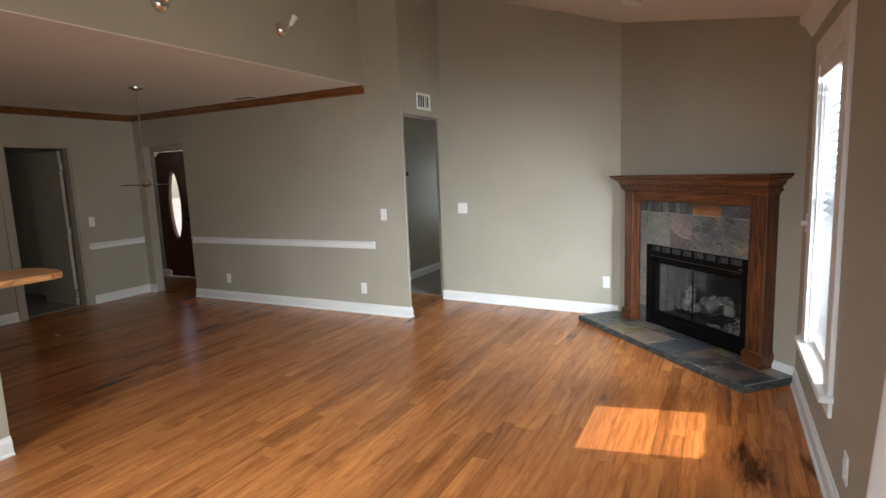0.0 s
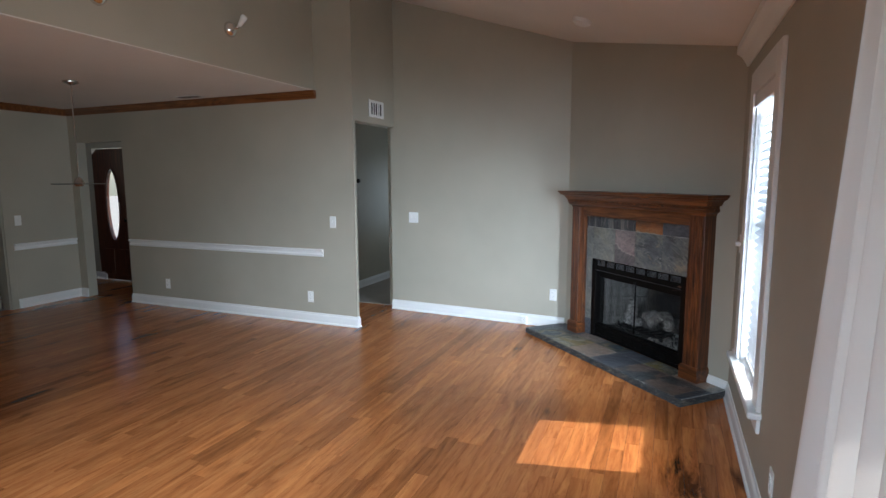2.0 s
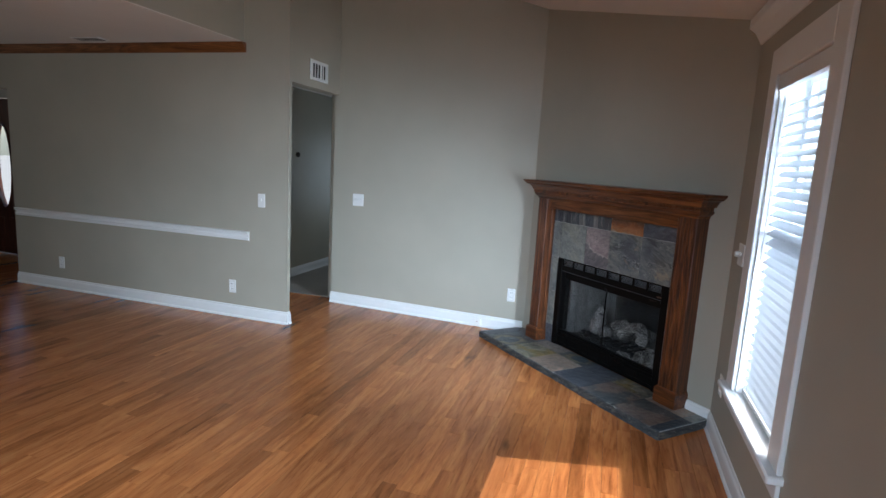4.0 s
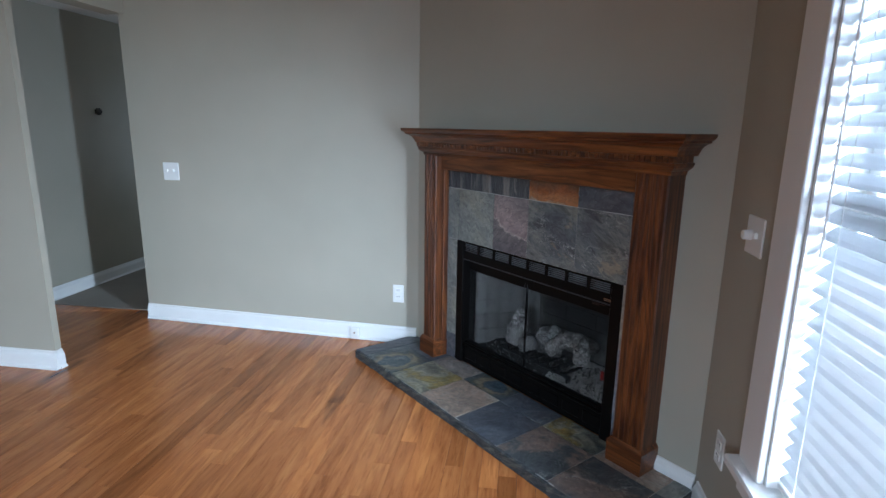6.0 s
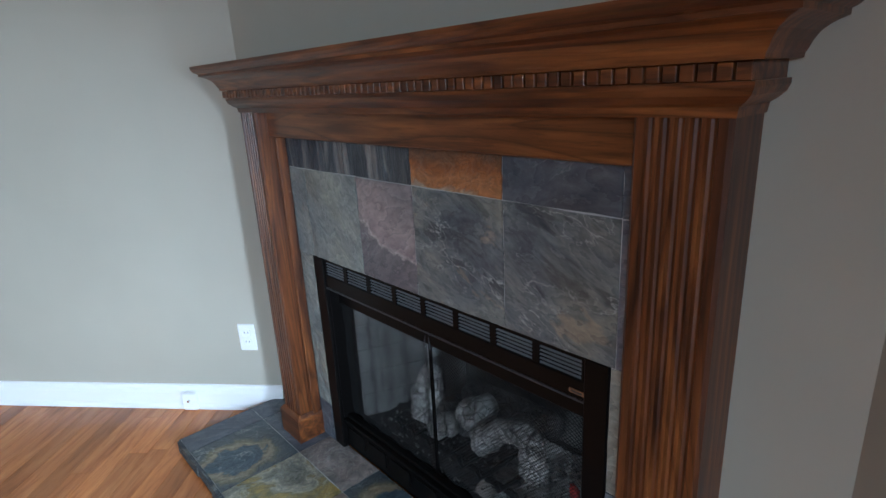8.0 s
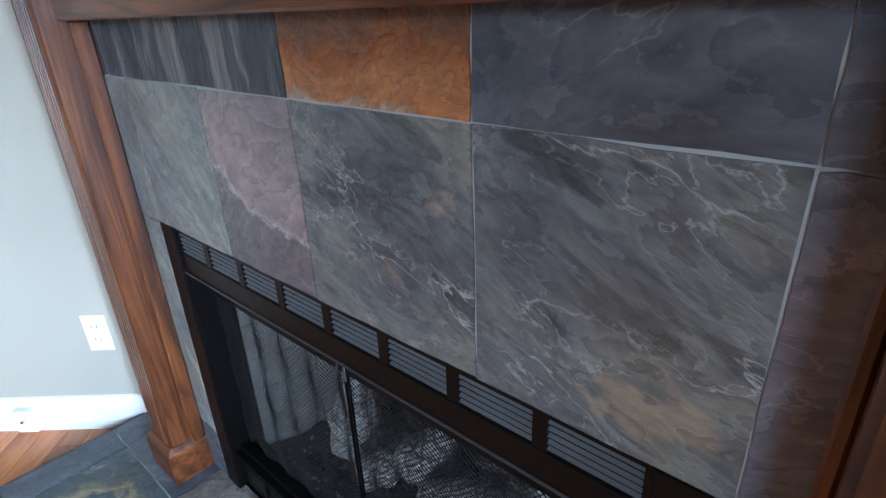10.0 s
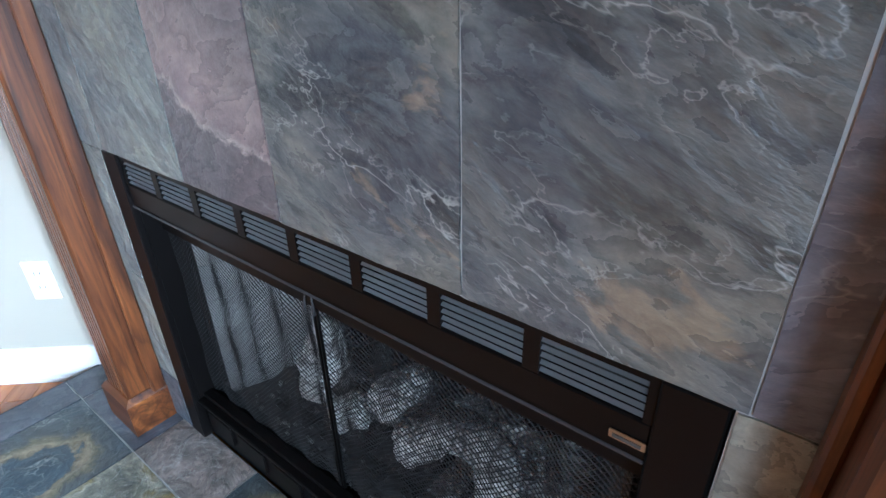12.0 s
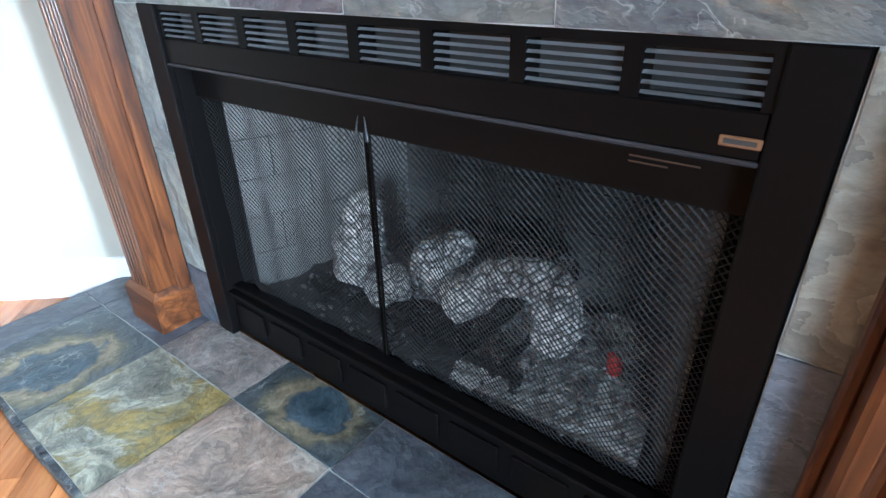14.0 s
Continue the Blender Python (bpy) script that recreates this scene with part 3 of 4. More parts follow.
def mantel():
    t = thing("fireplace_mantel", *FIRE, "red-brown stained oak fireplace mantel with fluted pilasters", "mantel")
    pilaster(t, -.716, -.606)
    pilaster(t, .605, .738)
    part("frieze", boxes((-.606, .605, -.066, 0, 1.158, 1.25), bevel=.003), OAK_LIGHT, t, "lighter golden oak board")
    part("inner_bead", boxes((-.606, -.596, -.05, -.018, HT, 1.158), bevel=.003), OAK_Z, t)
    part("inner_bead", boxes((.593, .605, -.05, -.018, HT, 1.158), bevel=.003), OAK_Z, t)
    bm = stepped_moulding(bmesh.new(), .728, -.1, [(.002, 1.232), (.004, 1.245), (.012, 1.25), (.022, 1.259), (.026, 1.268), (.026, 1.275)])
    part("bed_moulding", bm, OAK_X, t)
    bm = stepped_moulding(bmesh.new(), .728, -.1, [(.020, 1.275), (.020, 1.298)])
    part("dentil_band", bm, OAK_X, t)
    bm = stepped_moulding(bmesh.new(), .728, -.1, [(.036, 1.298), (.037, 1.304), (.040, 1.309), (.044, 1.318), (.051, 1.328), (.062, 1.336), (.074, 1.341), (.078, 1.342), (.078, 1.349), (.084, 1.352), (.090, 1.357), (.094, 1.364), (.094, 1.372)])
    part("crown_moulding", bm, OAK_X, t)
    me = None
    for i in range(70):
        x = -.735 + i * .0216
        if me is None:
            ob = part("dentil", boxes((-.0088, .0088, -.034, .0, 1.2765, 1.2965), bevel=.0012), OAK_X, t)
            me = ob.data
        else:
            ob = new("dentil", me)
            ob.parent = t
        ob.location = (x * K, -.1 * K, 0)


def tube(bm, pts, radii, sides=8, rough=0.0, seed=0):
    """A tube along points, with uneven radius if asked."""
    rings, rnd = [], random.Random(seed)
    pts = [Vector(p) for p in pts]
    for i, (p, r) in enumerate(zip(pts, radii)):
        d = (pts[min(i + 1, len(pts) - 1)] - pts[max(i - 1, 0)]).normalized()
        q = d.to_track_quat('Z', 'Y')
        rings.append([bm.verts.new(p + q @ (Vector((math.cos(a), math.sin(a), 0)) * r * (1 + rough * noise.noise(Vector((p.x * 30 + seed, p.z * 30 + math.cos(a) * 2, math.sin(a) * 2 + p.y * 30)))))) for a in [6.2832 * k / sides for k in range(sides)]])
    for a, b in zip(rings, rings[1:]):
        for k in range(sides):
            bm.faces.new((a[k], a[(k + 1) % sides], b[(k + 1) % sides], b[k]))
    bm.faces.new(rings[0][::-1]), bm.faces.new(rings[-1])
    return bm


def log_material(name, lift):
    m, n, l, b = material(name, (0.3, 0.29, 0.27), 0.9)
    v = coords(n, l)
    a = noise_tex(n, l, v, 9, 5, 0.6, 0.8)
    r = ramp(n, [(0.28, (0.05 * lift, 0.048 * lift, 0.046 * lift)), (0.40, (0.24 * lift, 0.23 * lift, 0.215 * lift)), (0.54, (0.50 * lift, 0.49 * lift, 0.46 * lift))])
    l.new(a.outputs["Fac"], r.inputs[0])
    vo = n.new("ShaderNodeTexVoronoi")
    vo.feature = 'DISTANCE_TO_EDGE'
    vo.inputs["Scale"].default_value = 42
    l.new(v.outputs[0], vo.inputs["Vector"])
    cr = ramp(n, [(0.0, (0.16, 0.15, 0.145)), (0.09, (0.8, 0.8, 0.8)), (0.25, (1, 1, 1))])
    l.new(vo.outputs["Distance"], cr.inputs[0])
    l.new(mix(n, l, 0.8, r.outputs[0], cr.outputs[0], 'MULTIPLY'), b.inputs["Base Color"])
    bump(n, l, cr.outputs[0], b, 1.0, 0.009)
    return m


LOG = log_material("charred_ceramic_log", 0.5)
PALE_LOG = log_material("pale_ceramic_log", 1.6)


def brick_material(name, soot_shaded):
    m, n, l, b = material(name, (0.40, 0.385, 0.35), 0.9)
    v = coords(n, l)
    soot = noise_tex(n, l, v, 3.2, 4)
    r = ramp(n, [(0.3, (0.19, 0.185, 0.175)), (0.6, (0.33, 0.325, 0.305))])
    l.new(soot.outputs["Fac"], r.inputs[0])
    c = r.outputs[0]
    if soot_shaded:
        # ragged soot stain on the back wall, with the hood's shade painted in
        tc = n.new("ShaderNodeTexCoord")
        mp = n.new("ShaderNodeMapping")
        mp.inputs["Scale"].default_value = (2.2, 0, 2.9)
        mp.inputs["Location"].default_value = (-0.05, 0, -1.28)
        l.new(tc.outputs["Object"], mp.inputs["Vector"])
        ln = n.new("ShaderNodeVectorMath")
        ln.operation = 'LENGTH'
        l.new(mp.outputs[0], ln.inputs[0])
        ad = n.new("ShaderNodeMath")
        l.new(ln.outputs["Value"], ad.inputs[0])
        l.new(soot.outputs["Fac"], ad.inputs[1])
        st = ramp(n, [(0.72, (0.045, 0.043, 0.04)), (1.0, (0.45, 0.43, 0.40))])
        hf = n.new("ShaderNodeMath")
        hf.operation = 'MULTIPLY'
        hf.inputs[1].default_value = 0.75
        l.new(ad.outputs[0], hf.inputs[0])
        l.new(hf.outputs[0], st.inputs[0])
        c = mix(n, l, 1.0, c, st.outputs[0], 'MULTIPLY')
    l.new(c, b.inputs["Base Color"])
    bump(n, l, noise_tex(n, l, v, 120, 3).outputs["Fac"], b, 0.3, 0.002)
    return m


BRICK = brick_material("pale_refractory_brick", False)
SOOT_SHADED = brick_material("soot_and_shade_brick", True)
SOOT = painted("sooty_joint", (0.06, 0.055, 0.05), 0.95)
EMBER = painted("grey_white_granules", (0.70, 0.68, 0.63), 0.95, 0.35, 1.0)
DARK_GRANULES = painted("dark_granules", (0.035, 0.033, 0.03), 0.95, 0.35, 1.0)
WIRE, _, _, _ = material("dark_steel_wire", (0.012, 0.012, 0.012), 0.55, 0.0, 0.2)
RED = painted("red_plastic", (0.45, 0.02, 0.015), 0.4)
FADED = painted("faded_brown_print", (0.055, 0.026, 0.013), 0.6)
BRASS_TAG = painted("tarnished_orange_tag", (0.24, 0.115, 0.05), 0.45)


def gas_fireplace():
    t = thing("gas_fireplace", *FIRE, "black steel gas fireplace insert with louvres and mesh screen", "fireplace")
    # face frame: sides, lintel below the louvres, top strip, bottom panel
    part("side_frame", boxes((-.516, -.462, -.018, .05, HT, .785), bevel=.002), BLACK, t)
    part("side_frame", boxes((.487, .539, -.018, .05, HT, .785), bevel=.002), BLACK, t)
    part("top_strip", boxes((-.462, .487, -.012, .05, .775, .785)), BLACK, t)
    lintel = part("lintel", boxes((-.462, .487, -.012, .05, .688, .730), bevel=.002), BLACK, t)
    part("lintel_lip", boxes((-.462, .487, -.0155, -.012, .684, .689), bevel=.002), WORN, lintel, "scuffed bare metal lip")
    tag = part("maker_tag", boxes((.452, .486, -.015, -.012, .699, .7085), bevel=.001), BRASS_TAG, lintel, "small orange metal tag")
    part("tag_bar", boxes((.456, .482, -.016, -.015, .702, .706)), SOOT, tag)
    n, pitch = 8, .1186
    for i in range(n + 1):
        x = -.462 + i * pitch
        part("louvre_post", boxes((x - (.009 if i else 0), x + (.009 if i < n else 0), -.012, .02, .730, .775)), BLACK, t)
    for i in range(n):
        x = -.462 + i * pitch
        for k in range(5):
            z = .7335 + k * .0088
            bm = bmesh.new()
            v = [bm.verts.new(q) for q in ((x + .009, -.011, z), (x + pitch - .009, -.011, z), (x + pitch - .009, -.007, z + .003), (x + .009, -.007, z + .003))]
            bm.faces.new(v)
            bmesh.ops.solidify(bm, geom=bm.faces[:], thickness=.001)
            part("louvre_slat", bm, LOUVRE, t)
    part("louvre_back", boxes((-.462, .487, .03, .034, .73, .775)), SOOT, t)
    # bottom: ledge, recessed panel with louvres
    part("bottom_panel", boxes((-.462, .487, .004, .05, HT, .196)), BLACK, t)
    for i in range(n):
        x = -.462 + i * pitch
        part("bottom_louvre", boxes((x + .012, x + pitch - .012, -.002, .004, .118, .172), bevel=.002), BLACK, t)
    part("ledge", boxes((-.462, .487, -.010, .06, .196, .204), bevel=.002), BLACK, t)
    part("screen_track", boxes((-.462, .487, .006, .03, .204, .214), bevel=.002), BLACK, t)
    # inner black returns
    part("inner_return", boxes((-.464, -.46, -.005, .1, .204, .69)), BLACK, t)
    part("inner_return", boxes((.485, .489, -.005, .1, .204, .69)), BLACK, t)
    part("hood", boxes((-.462, .487, .025, .04, .622, .69), bevel=.002), BLACK, t, "dark smoke hood with a faded label")
    for k in range(2):
        part("label_bar", boxes((.365, .435 - .03 * k, .0245, .025, .662 - k * .006, .6638 - k * .006)), FADED, t)
    # firebox of pale brick panels with scored joints, narrowing to the back
    def panel(name, a, b, z0, z1, courses, length):
        """Bricks on a wall from plan point a to b."""
        base = bmesh.new()
        ax, ay, bx, by = *a, *b
        d = Vector((bx - ax, by - ay, 0))
        nrm = Vector((-d.y, d.x, 0)).normalized()
        v = [base.verts.new(q) for q in ((ax, ay, z0), (bx, by, z0), (bx, by, z1), (ax, ay, z1))]
        base.faces.new(v)
        bmesh.ops.solidify(base, geom=base.faces[:], thickness=.012)
        pan = part(name, base, SOOT, t)
        h = (z1 - z0) / courses
        L = d.length
        e = d / L
        for c in range(courses):
            s = -(length / 2 if c % 2 else 0)
            while s < L:
                s0, s1 = max(s, 0) + .0015, min(s + length, L) - .0015
                s += length
                if s1 - s0 < .01:
                    continue
                bm = bmesh.new()
                for off in (0.0,):
                    p0, p1 = Vector((ax, ay, 0)) + e * s0, Vector((ax, ay, 0)) + e * s1
                    za, zb = z0 + c * h + .0015, z0 + (c + 1) * h - .0015
                    lo = [(p0, za), (p1, za), (p1, zb), (p0, zb)]
                    bvs = [bm.verts.new((p.x, p.y, z)) for p, z in lo]
                    tvs = [bm.verts.new((p.x + nrm.x * -.006, p.y + nrm.y * -.006, z)) for p, z in lo]
                    bm.faces.new(tvs)
                    for i in range(4):
                        bm.faces.new((bvs[i], bvs[(i + 1) % 4], tvs[(i + 1) % 4], tvs[i]))
                bmesh.ops.recalc_face_normals(bm, faces=bm.faces)
                part("brick", bm, SOOT_SHADED if name == "back_panel" else BRICK, pan)
    panel("left_panel", (-.44, .06), (-.29, .42), .19, .70, 6, .15)
    panel("back_panel", (-.29, .42), (.31, .42), .19, .70, 6, .2)
    panel("right_panel", (.31, .42), (.465, .06), .19, .70, 6, .15)
    part("firebox_top", boxes((-.47, .49, .04, .44, .70, .72)), SOOT, t)
    part("firebox_floor", boxes((-.47, .49, .03, .44, .17, .19)), SOOT, t)
    part("firebox_shell", boxes((-.53, .55, .45, .46, .0, .8), (-.53, -.515, .05, .45, .0, .8), (.54, .55, .05, .45, 0, .8)), SOOT, t)
    # ember bed of granules
    bm = bmesh.new()
    nx, ny = 64, 26
    rows = []
    for i in range(nx + 1):
        r = []
        for j in range(ny + 1):
            x, y = -.40 + .83 * i / nx, .05 + .32 * j / ny
            x *= 1 - .38 * (y - .05)
            z = .196 + .035 * max(0, noise.noise(Vector((x * 4, y * 5, 3)))) + .010 * noise.noise(Vector((x * 60, y * 60, 1))) + .03 * math.exp(-((x - .30) / .1) ** 2) * (y / .37)
            r.append(bm.verts.new((x, y, z)))
        rows.append(r)
    for i in range(nx):
        for j in range(ny):
            f = bm.faces.new((rows[i][j], rows[i + 1][j], rows[i + 1][j + 1], rows[i][j + 1]))
            # pale granules on the right, dark ones on the rest, along a ragged line
            f.material_index = 0 if i + 3 * noise.noise(Vector((i * .3, j * .4, 8))) > 38 else 1
    bed = part("ember_bed", bm, EMBER, t, "loose granules, dark on the left and pale on the right")
    bed.data.materials.append(DARK_GRANULES)
    tagged(bed, kind="stuff")
    rnd = random.Random(4)
    bm = bmesh.new()
    for _ in range(420):
        x, y = rnd.uniform(-.36, .42), rnd.uniform(.045, .3)
        x *= 1 - .38 * (y - .05)
        s = rnd.uniform(.003, .008)
        c = Vector((x, y, .205 + .03 * math.exp(-((x - .30) / .1) ** 2) * (y / .37) + rnd.uniform(0, .012)))
        m4 = Matrix.LocRotScale(c, Euler((rnd.random() * 6, rnd.random() * 6, 0)), (s, s * rnd.uniform(.6, 1), s * .7))
        bmesh.ops.create_icosphere(bm, subdivisions=1, radius=1, matrix=m4)
    tagged(part("cinder", bm, LOG, t), kind="stuff")
    # grate
    for i in range(7):
        x = -.24 + i * .07
        bm = tube(bmesh.new(), [(x, .06, .275), (x, .07, .245), (x, .12, .235), (x, .26, .235)], [.008] * 4, 6)
        part("grate_bar", bm, BLACK, t)
    part("grate_rail", boxes((-.28, .22, .09, .105, .222, .238), bevel=.003), BLACK, t)
    for x in (-.27, .2):
        part("grate_leg", boxes((x, x + .015, .09, .105, .19, .222)), BLACK, t)
    part("gas_valve", tube(bmesh.new(), [(.338, .19, .245), (.338, .187, .262), (.334, .18, .286)], [.013, .014, .006], 8), RED, t, "small red valve knob")


WORN = painted("worn_dark_steel", (0.035, 0.035, 0.038), 0.3, 0.6, 0.1)
# pale grey base colour stands in for daylight reflected on the dark slats
LOUVRE, _, _, _ = material("louvre_steel_painted_sheen", (0.24, 0.245, 0.25), 0.3, 0.0)
slate_surround()
slate_hearth()
mantel()
gas_fireplace()


def fire_log(name_label, pts, radii, seed, sides=14, mat=None):
    c = thing("ceramic_log", *FIRE, name_label, "log", "gas logs in the firebox")
    fine, rr = [], []
    for (p, q), (a, b) in zip(zip(pts, pts[1:]), zip(radii, radii[1:])):
        for k in range(8):
            f = k / 8
            fine.append(Vector(p).lerp(Vector(q), f))
            rr.append(a + (b - a) * f)
    fine.append(Vector(pts[-1]))
    rr.append(radii[-1])
    for _ in range(3):
        fine = [fine[0]] + [(fine[i - 1] + fine[i] * 2 + fine[i + 1]) / 4 for i in range(1, len(fine) - 1)] + [fine[-1]]
    rr[0] *= .75
    rr[-1] *= .75
    bm = tube(bmesh.new(), fine, rr, sides, .30, seed)
    part("bark", bm, mat or LOG, c, smooth=True)


fire_log("pale grey arched ceramic log, cracked like charcoal", [(.072, .11, .318), (.102, .115, .345), (.148, .12, .388), (.20, .12, .420), (.248, .12, .408), (.266, .115, .36), (.258, .11, .310)], [.036, .038, .034, .033, .035, .037, .034], 3, 18, PALE_LOG)
fire_log("stubby grey ceramic log with a cut end", [(.0, .11, .362), (.03, .22, .372)], [.040, .038], 11, 14, PALE_LOG)
fire_log("upright grey ceramic log split to a point", [(-.225, .17, .25), (-.205, .17, .34), (-.17, .16, .45)], [.056, .056, .024], 17, 14, PALE_LOG)
fire_log("low dark ceramic log lying across the grate", [(-.29, .20, .27), (-.12, .18, .285), (.06, .2, .275)], [.034, .038, .034], 23)
fire_log("short grey ceramic log on the grate", [(-.12, .10, .275), (-.055, .14, .305)], [.036, .036], 29, 14, PALE_LOG)
fire_log("dark ceramic log at the back of the grate", [(-.16, .30, .30), (.2, .31, .32)], [.045, .045], 37)


def mesh_screen(x0, x1, seed, label):
    """A hanging curtain of woven wire, with soft folds that close up towards the outer end."""
    t = thing("mesh_screen", *FIRE, label, "fire screen", "mesh screens of the firebox")
    z0, z1 = .208, .66
    pitch, seg = .0100, 7

    def point(s, z):
        f = (s - x0) / (x1 - x0)
        return Vector((s, .034 + .006 * math.sin(s * 70 + seed) * (0.4 + abs(f - .5)) + .0015 * math.sin(z * 40), z))
    verts, faces = [], []
    span, rise = x1 - x0, z1 - z0

    def wire(path, r=.00085):
        base = len(verts)
        for p in path:
            verts.extend(((p.x - r, p.y, p.z), (p.x + r, p.y, p.z + r), (p.x, p.y - r, p.z - r)))
        for i in range(len(path) - 1):
            a, b = base + 3 * i, base + 3 * i + 3
            for k in range(3):
                faces.append((a + k, a + (k + 1) % 3, b + (k + 1) % 3, b + k))
    slope = 1.0
    for sign in (1, -1):
        c = x0 - rise / slope if sign > 0 else x0
        end = x1 if sign > 0 else x1 + rise / slope
        while c < end:
            # the wire runs from (c, z0) up and sideways
            ta, tb = 0.0, rise
            if sign > 0:
                ta, tb = max(0, (x0 - c) * slope), min(rise, (x1 - c) * slope)
            else:
                ta, tb = max(0, (c - x1) * slope), min(rise, (c - x0) * slope)
            if tb - ta > .01:
                path = [point(c + sign * (ta + (tb - ta) * k / (seg * 3)) / slope, z0 + ta + (tb - ta) * k / (seg * 3)) for k in range(seg * 3 + 1)]
                wire(path)
            c += pitch
    me = bpy.data.meshes.new("woven_wire")
    me.from_pydata([tuple(K * q for q in v) for v in verts], [], faces)
    me.materials.append(WIRE)
    ob = new("woven_wire", me)
    ob.parent = t
    tagged(ob, kind="stuff")
    part("top_rod", tube(bmesh.new(), [(x0, .034, .662), (x1, .034, .662)], [.004, .004], 8), BLACK, t)
    e = x1 if x0 < -.3 else x0
    part("edge_bar", boxes((e - .0014, e + .0014, .031, .036, .208, .66)), BLACK, t)
    part("pull", tube(bmesh.new(), [(e, .028, .655), (e + (-.004 if x0 < -.3 else .004), .024, .64), (e + (-.008 if x0 < -.3 else .008), .022, .612)], [.0012, .0012, .003], 6), WORN, t, "small hanging metal pull")


mesh_screen(-.455, -.028, 0.0, "hanging dark woven wire screen, drawn half shut")
mesh_screen(-.020, .484, 1.7, "hanging dark woven wire screen with dense folds")


# ---- window, blind, curtain ----
def window():
    t = thing("window_1", XW, 0, 0, 0, "white painted window with sill and wide casing", "window", kind="structure")
    y0, y1, z0, z1 = WIN
    cw = .125
    fr = part("casing", boxes((-.02, 0, y0 - cw, y0, z0, z1 + cw), bevel=.003), TRIM, t)
    part("casing", boxes((-.02, 0, y1, y1 + cw, z0, z1 + cw), bevel=.003), TRIM, t)
    part("casing", boxes((-.022, 0, y0, y1, z1, z1 + cw), bevel=.003), TRIM, t)
    part("window_sill", boxes((-.055, .12, y0 - cw - .02, y1 + cw + .02, z0 - .03, z0), bevel=.006), TRIM, t)
    part("apron", boxes((-.016, 0, y0 - cw, y1 + cw, z0 - .10, z0 - .03), bevel=.003), TRIM, t)
    for a, b in ((y0, y0 + .012), (y1 - .012, y1)):
        part("jamb", boxes((0, .12, a, b, z0, z1)), TRIM, t)
    part("jamb", boxes((0, .12, y0 + .012, y1 - .012, z1 - .012, z1)), TRIM, t)
    for z, zz, x in ((z0, 1.215, .085), (1.195, z1 - .012, .11)):
        s = part("sash", boxes((x, x + .025, y0 + .012, y0 + .055, z, zz), (x, x + .025, y1 - .055, y1 - .012, z, zz), (x, x + .025, y0 + .055, y1 - .055, z, z + .04), (x, x + .025, y0 + .055, y1 - .055, zz - .03, zz)), TRIM, t)
        g = part("pane", boxes((x + .010, x + .014, y0 + .055, y1 - .055, z + .04, zz - .03)), GLASS, s)
        g.visible_shadow = False


def glass_material():
    m, n, l, b = material("clear_glass", (1, 1, 1), 0.0)
    b.inputs["Transmission Weight"].default_value = 1.0
    b.inputs["IOR"].default_value = 1.45
    return m


GLASS = glass_material()


def blind():
    t = thing("venetian_blind", XW, 0, 0, 0, "white venetian blind lowered over the window, slats open", "blind")
    y0, y1 = WIN[0] + .018, WIN[1] - .018
    part("valance", boxes((-.012, .02, y0 - .004, y1 + .004, 1.86, 1.925), bevel=.003), TRIM, t)
    part("bottom_rail", boxes((.022, .062, y0, y1, .465, .482), bevel=.003), TRIM, t)
    n, me = 31, None
    for i in range(n):
        z = .505 + i * .0432
        if me is None:
            bm = bmesh.new()
            tilt = radians(41)
            prof = [(-.023, -.001), (-.010, .0012), (.010, .0012), (.023, -.001)]
            va = [bm.verts.new((math.cos(tilt) * p - math.sin(tilt) * q, y0, math.sin(tilt) * p + math.cos(tilt) * q)) for p, q in prof]
            vb = [bm.verts.new((w.co.x, y1, w.co.z)) for w in va]
            for k in range(3):
                bm.faces.new((va[k], va[k + 1], vb[k + 1], vb[k]))
            bmesh.ops.solidify(bm, geom=bm.faces[:], thickness=.0036)
            ob = part("slat", bm, SLAT, t)
            me = ob.data
        else:
            ob = new("slat", me)
            ob.parent = t
        ob.location = (.042 * K, 0, z * K)
    for y in (y0 + .09, y1 - .09):
        part("ladder_cord", tube(bmesh.new(), [(.018, y, .49), (.018, y, 1.86)], [.0012] * 2, 5), TRIM, t)
    part("tilt_wand", tube(bmesh.new(), [(.008, y1 - .05, 1.85), (.008, y1 - .05, 1.1)], [.004] * 2, 6), PLASTIC, t)


SLAT = painted("white_blind_slat", (0.60, 0.61, 0.63), 0.4, 0.01, 0.02)


def curtain():
    t = thing("curtain", 0, 0, 0, 0, "white full-length curtain hanging in soft folds", "curtain")
    bm = bmesh.new()
    nu, nv, rows = 150, 24, []
    for i in range(nu + 1):
        f, r = i / nu, []
        for j in range(nv + 1):
            g = j / nv
            z = 2.12 - 2.06 * g
            y = .80 + f * (.52 + .30 * g ** 1.3)
            amp = .012 + .030 * g
            x = .355 + amp * math.sin(f * 38 + .6 * math.sin(g * 3 + f * 9)) + .012 * g * math.sin(f * 15 + 2)
            r.append(bm.verts.new((x, y, z)))
        rows.append(r)
    for i in range(nu):
        for j in range(nv):
            bm.faces.new((rows[i][j], rows[i + 1][j], rows[i + 1][j + 1], rows[i][j + 1]))
    part("cloth", bm, CURTAIN, t, smooth=True)
    part("rod", tube(bmesh.new(), [(.355, -1.6, 2.13), (.355, 1.45, 2.13)], [.012, .012], 10), STEEL, t)
    for y in (-1.55, 1.4):
        part("bracket", boxes((.355, XW, y - .01, y + .01, 2.12, 2.14)), STEEL, t)


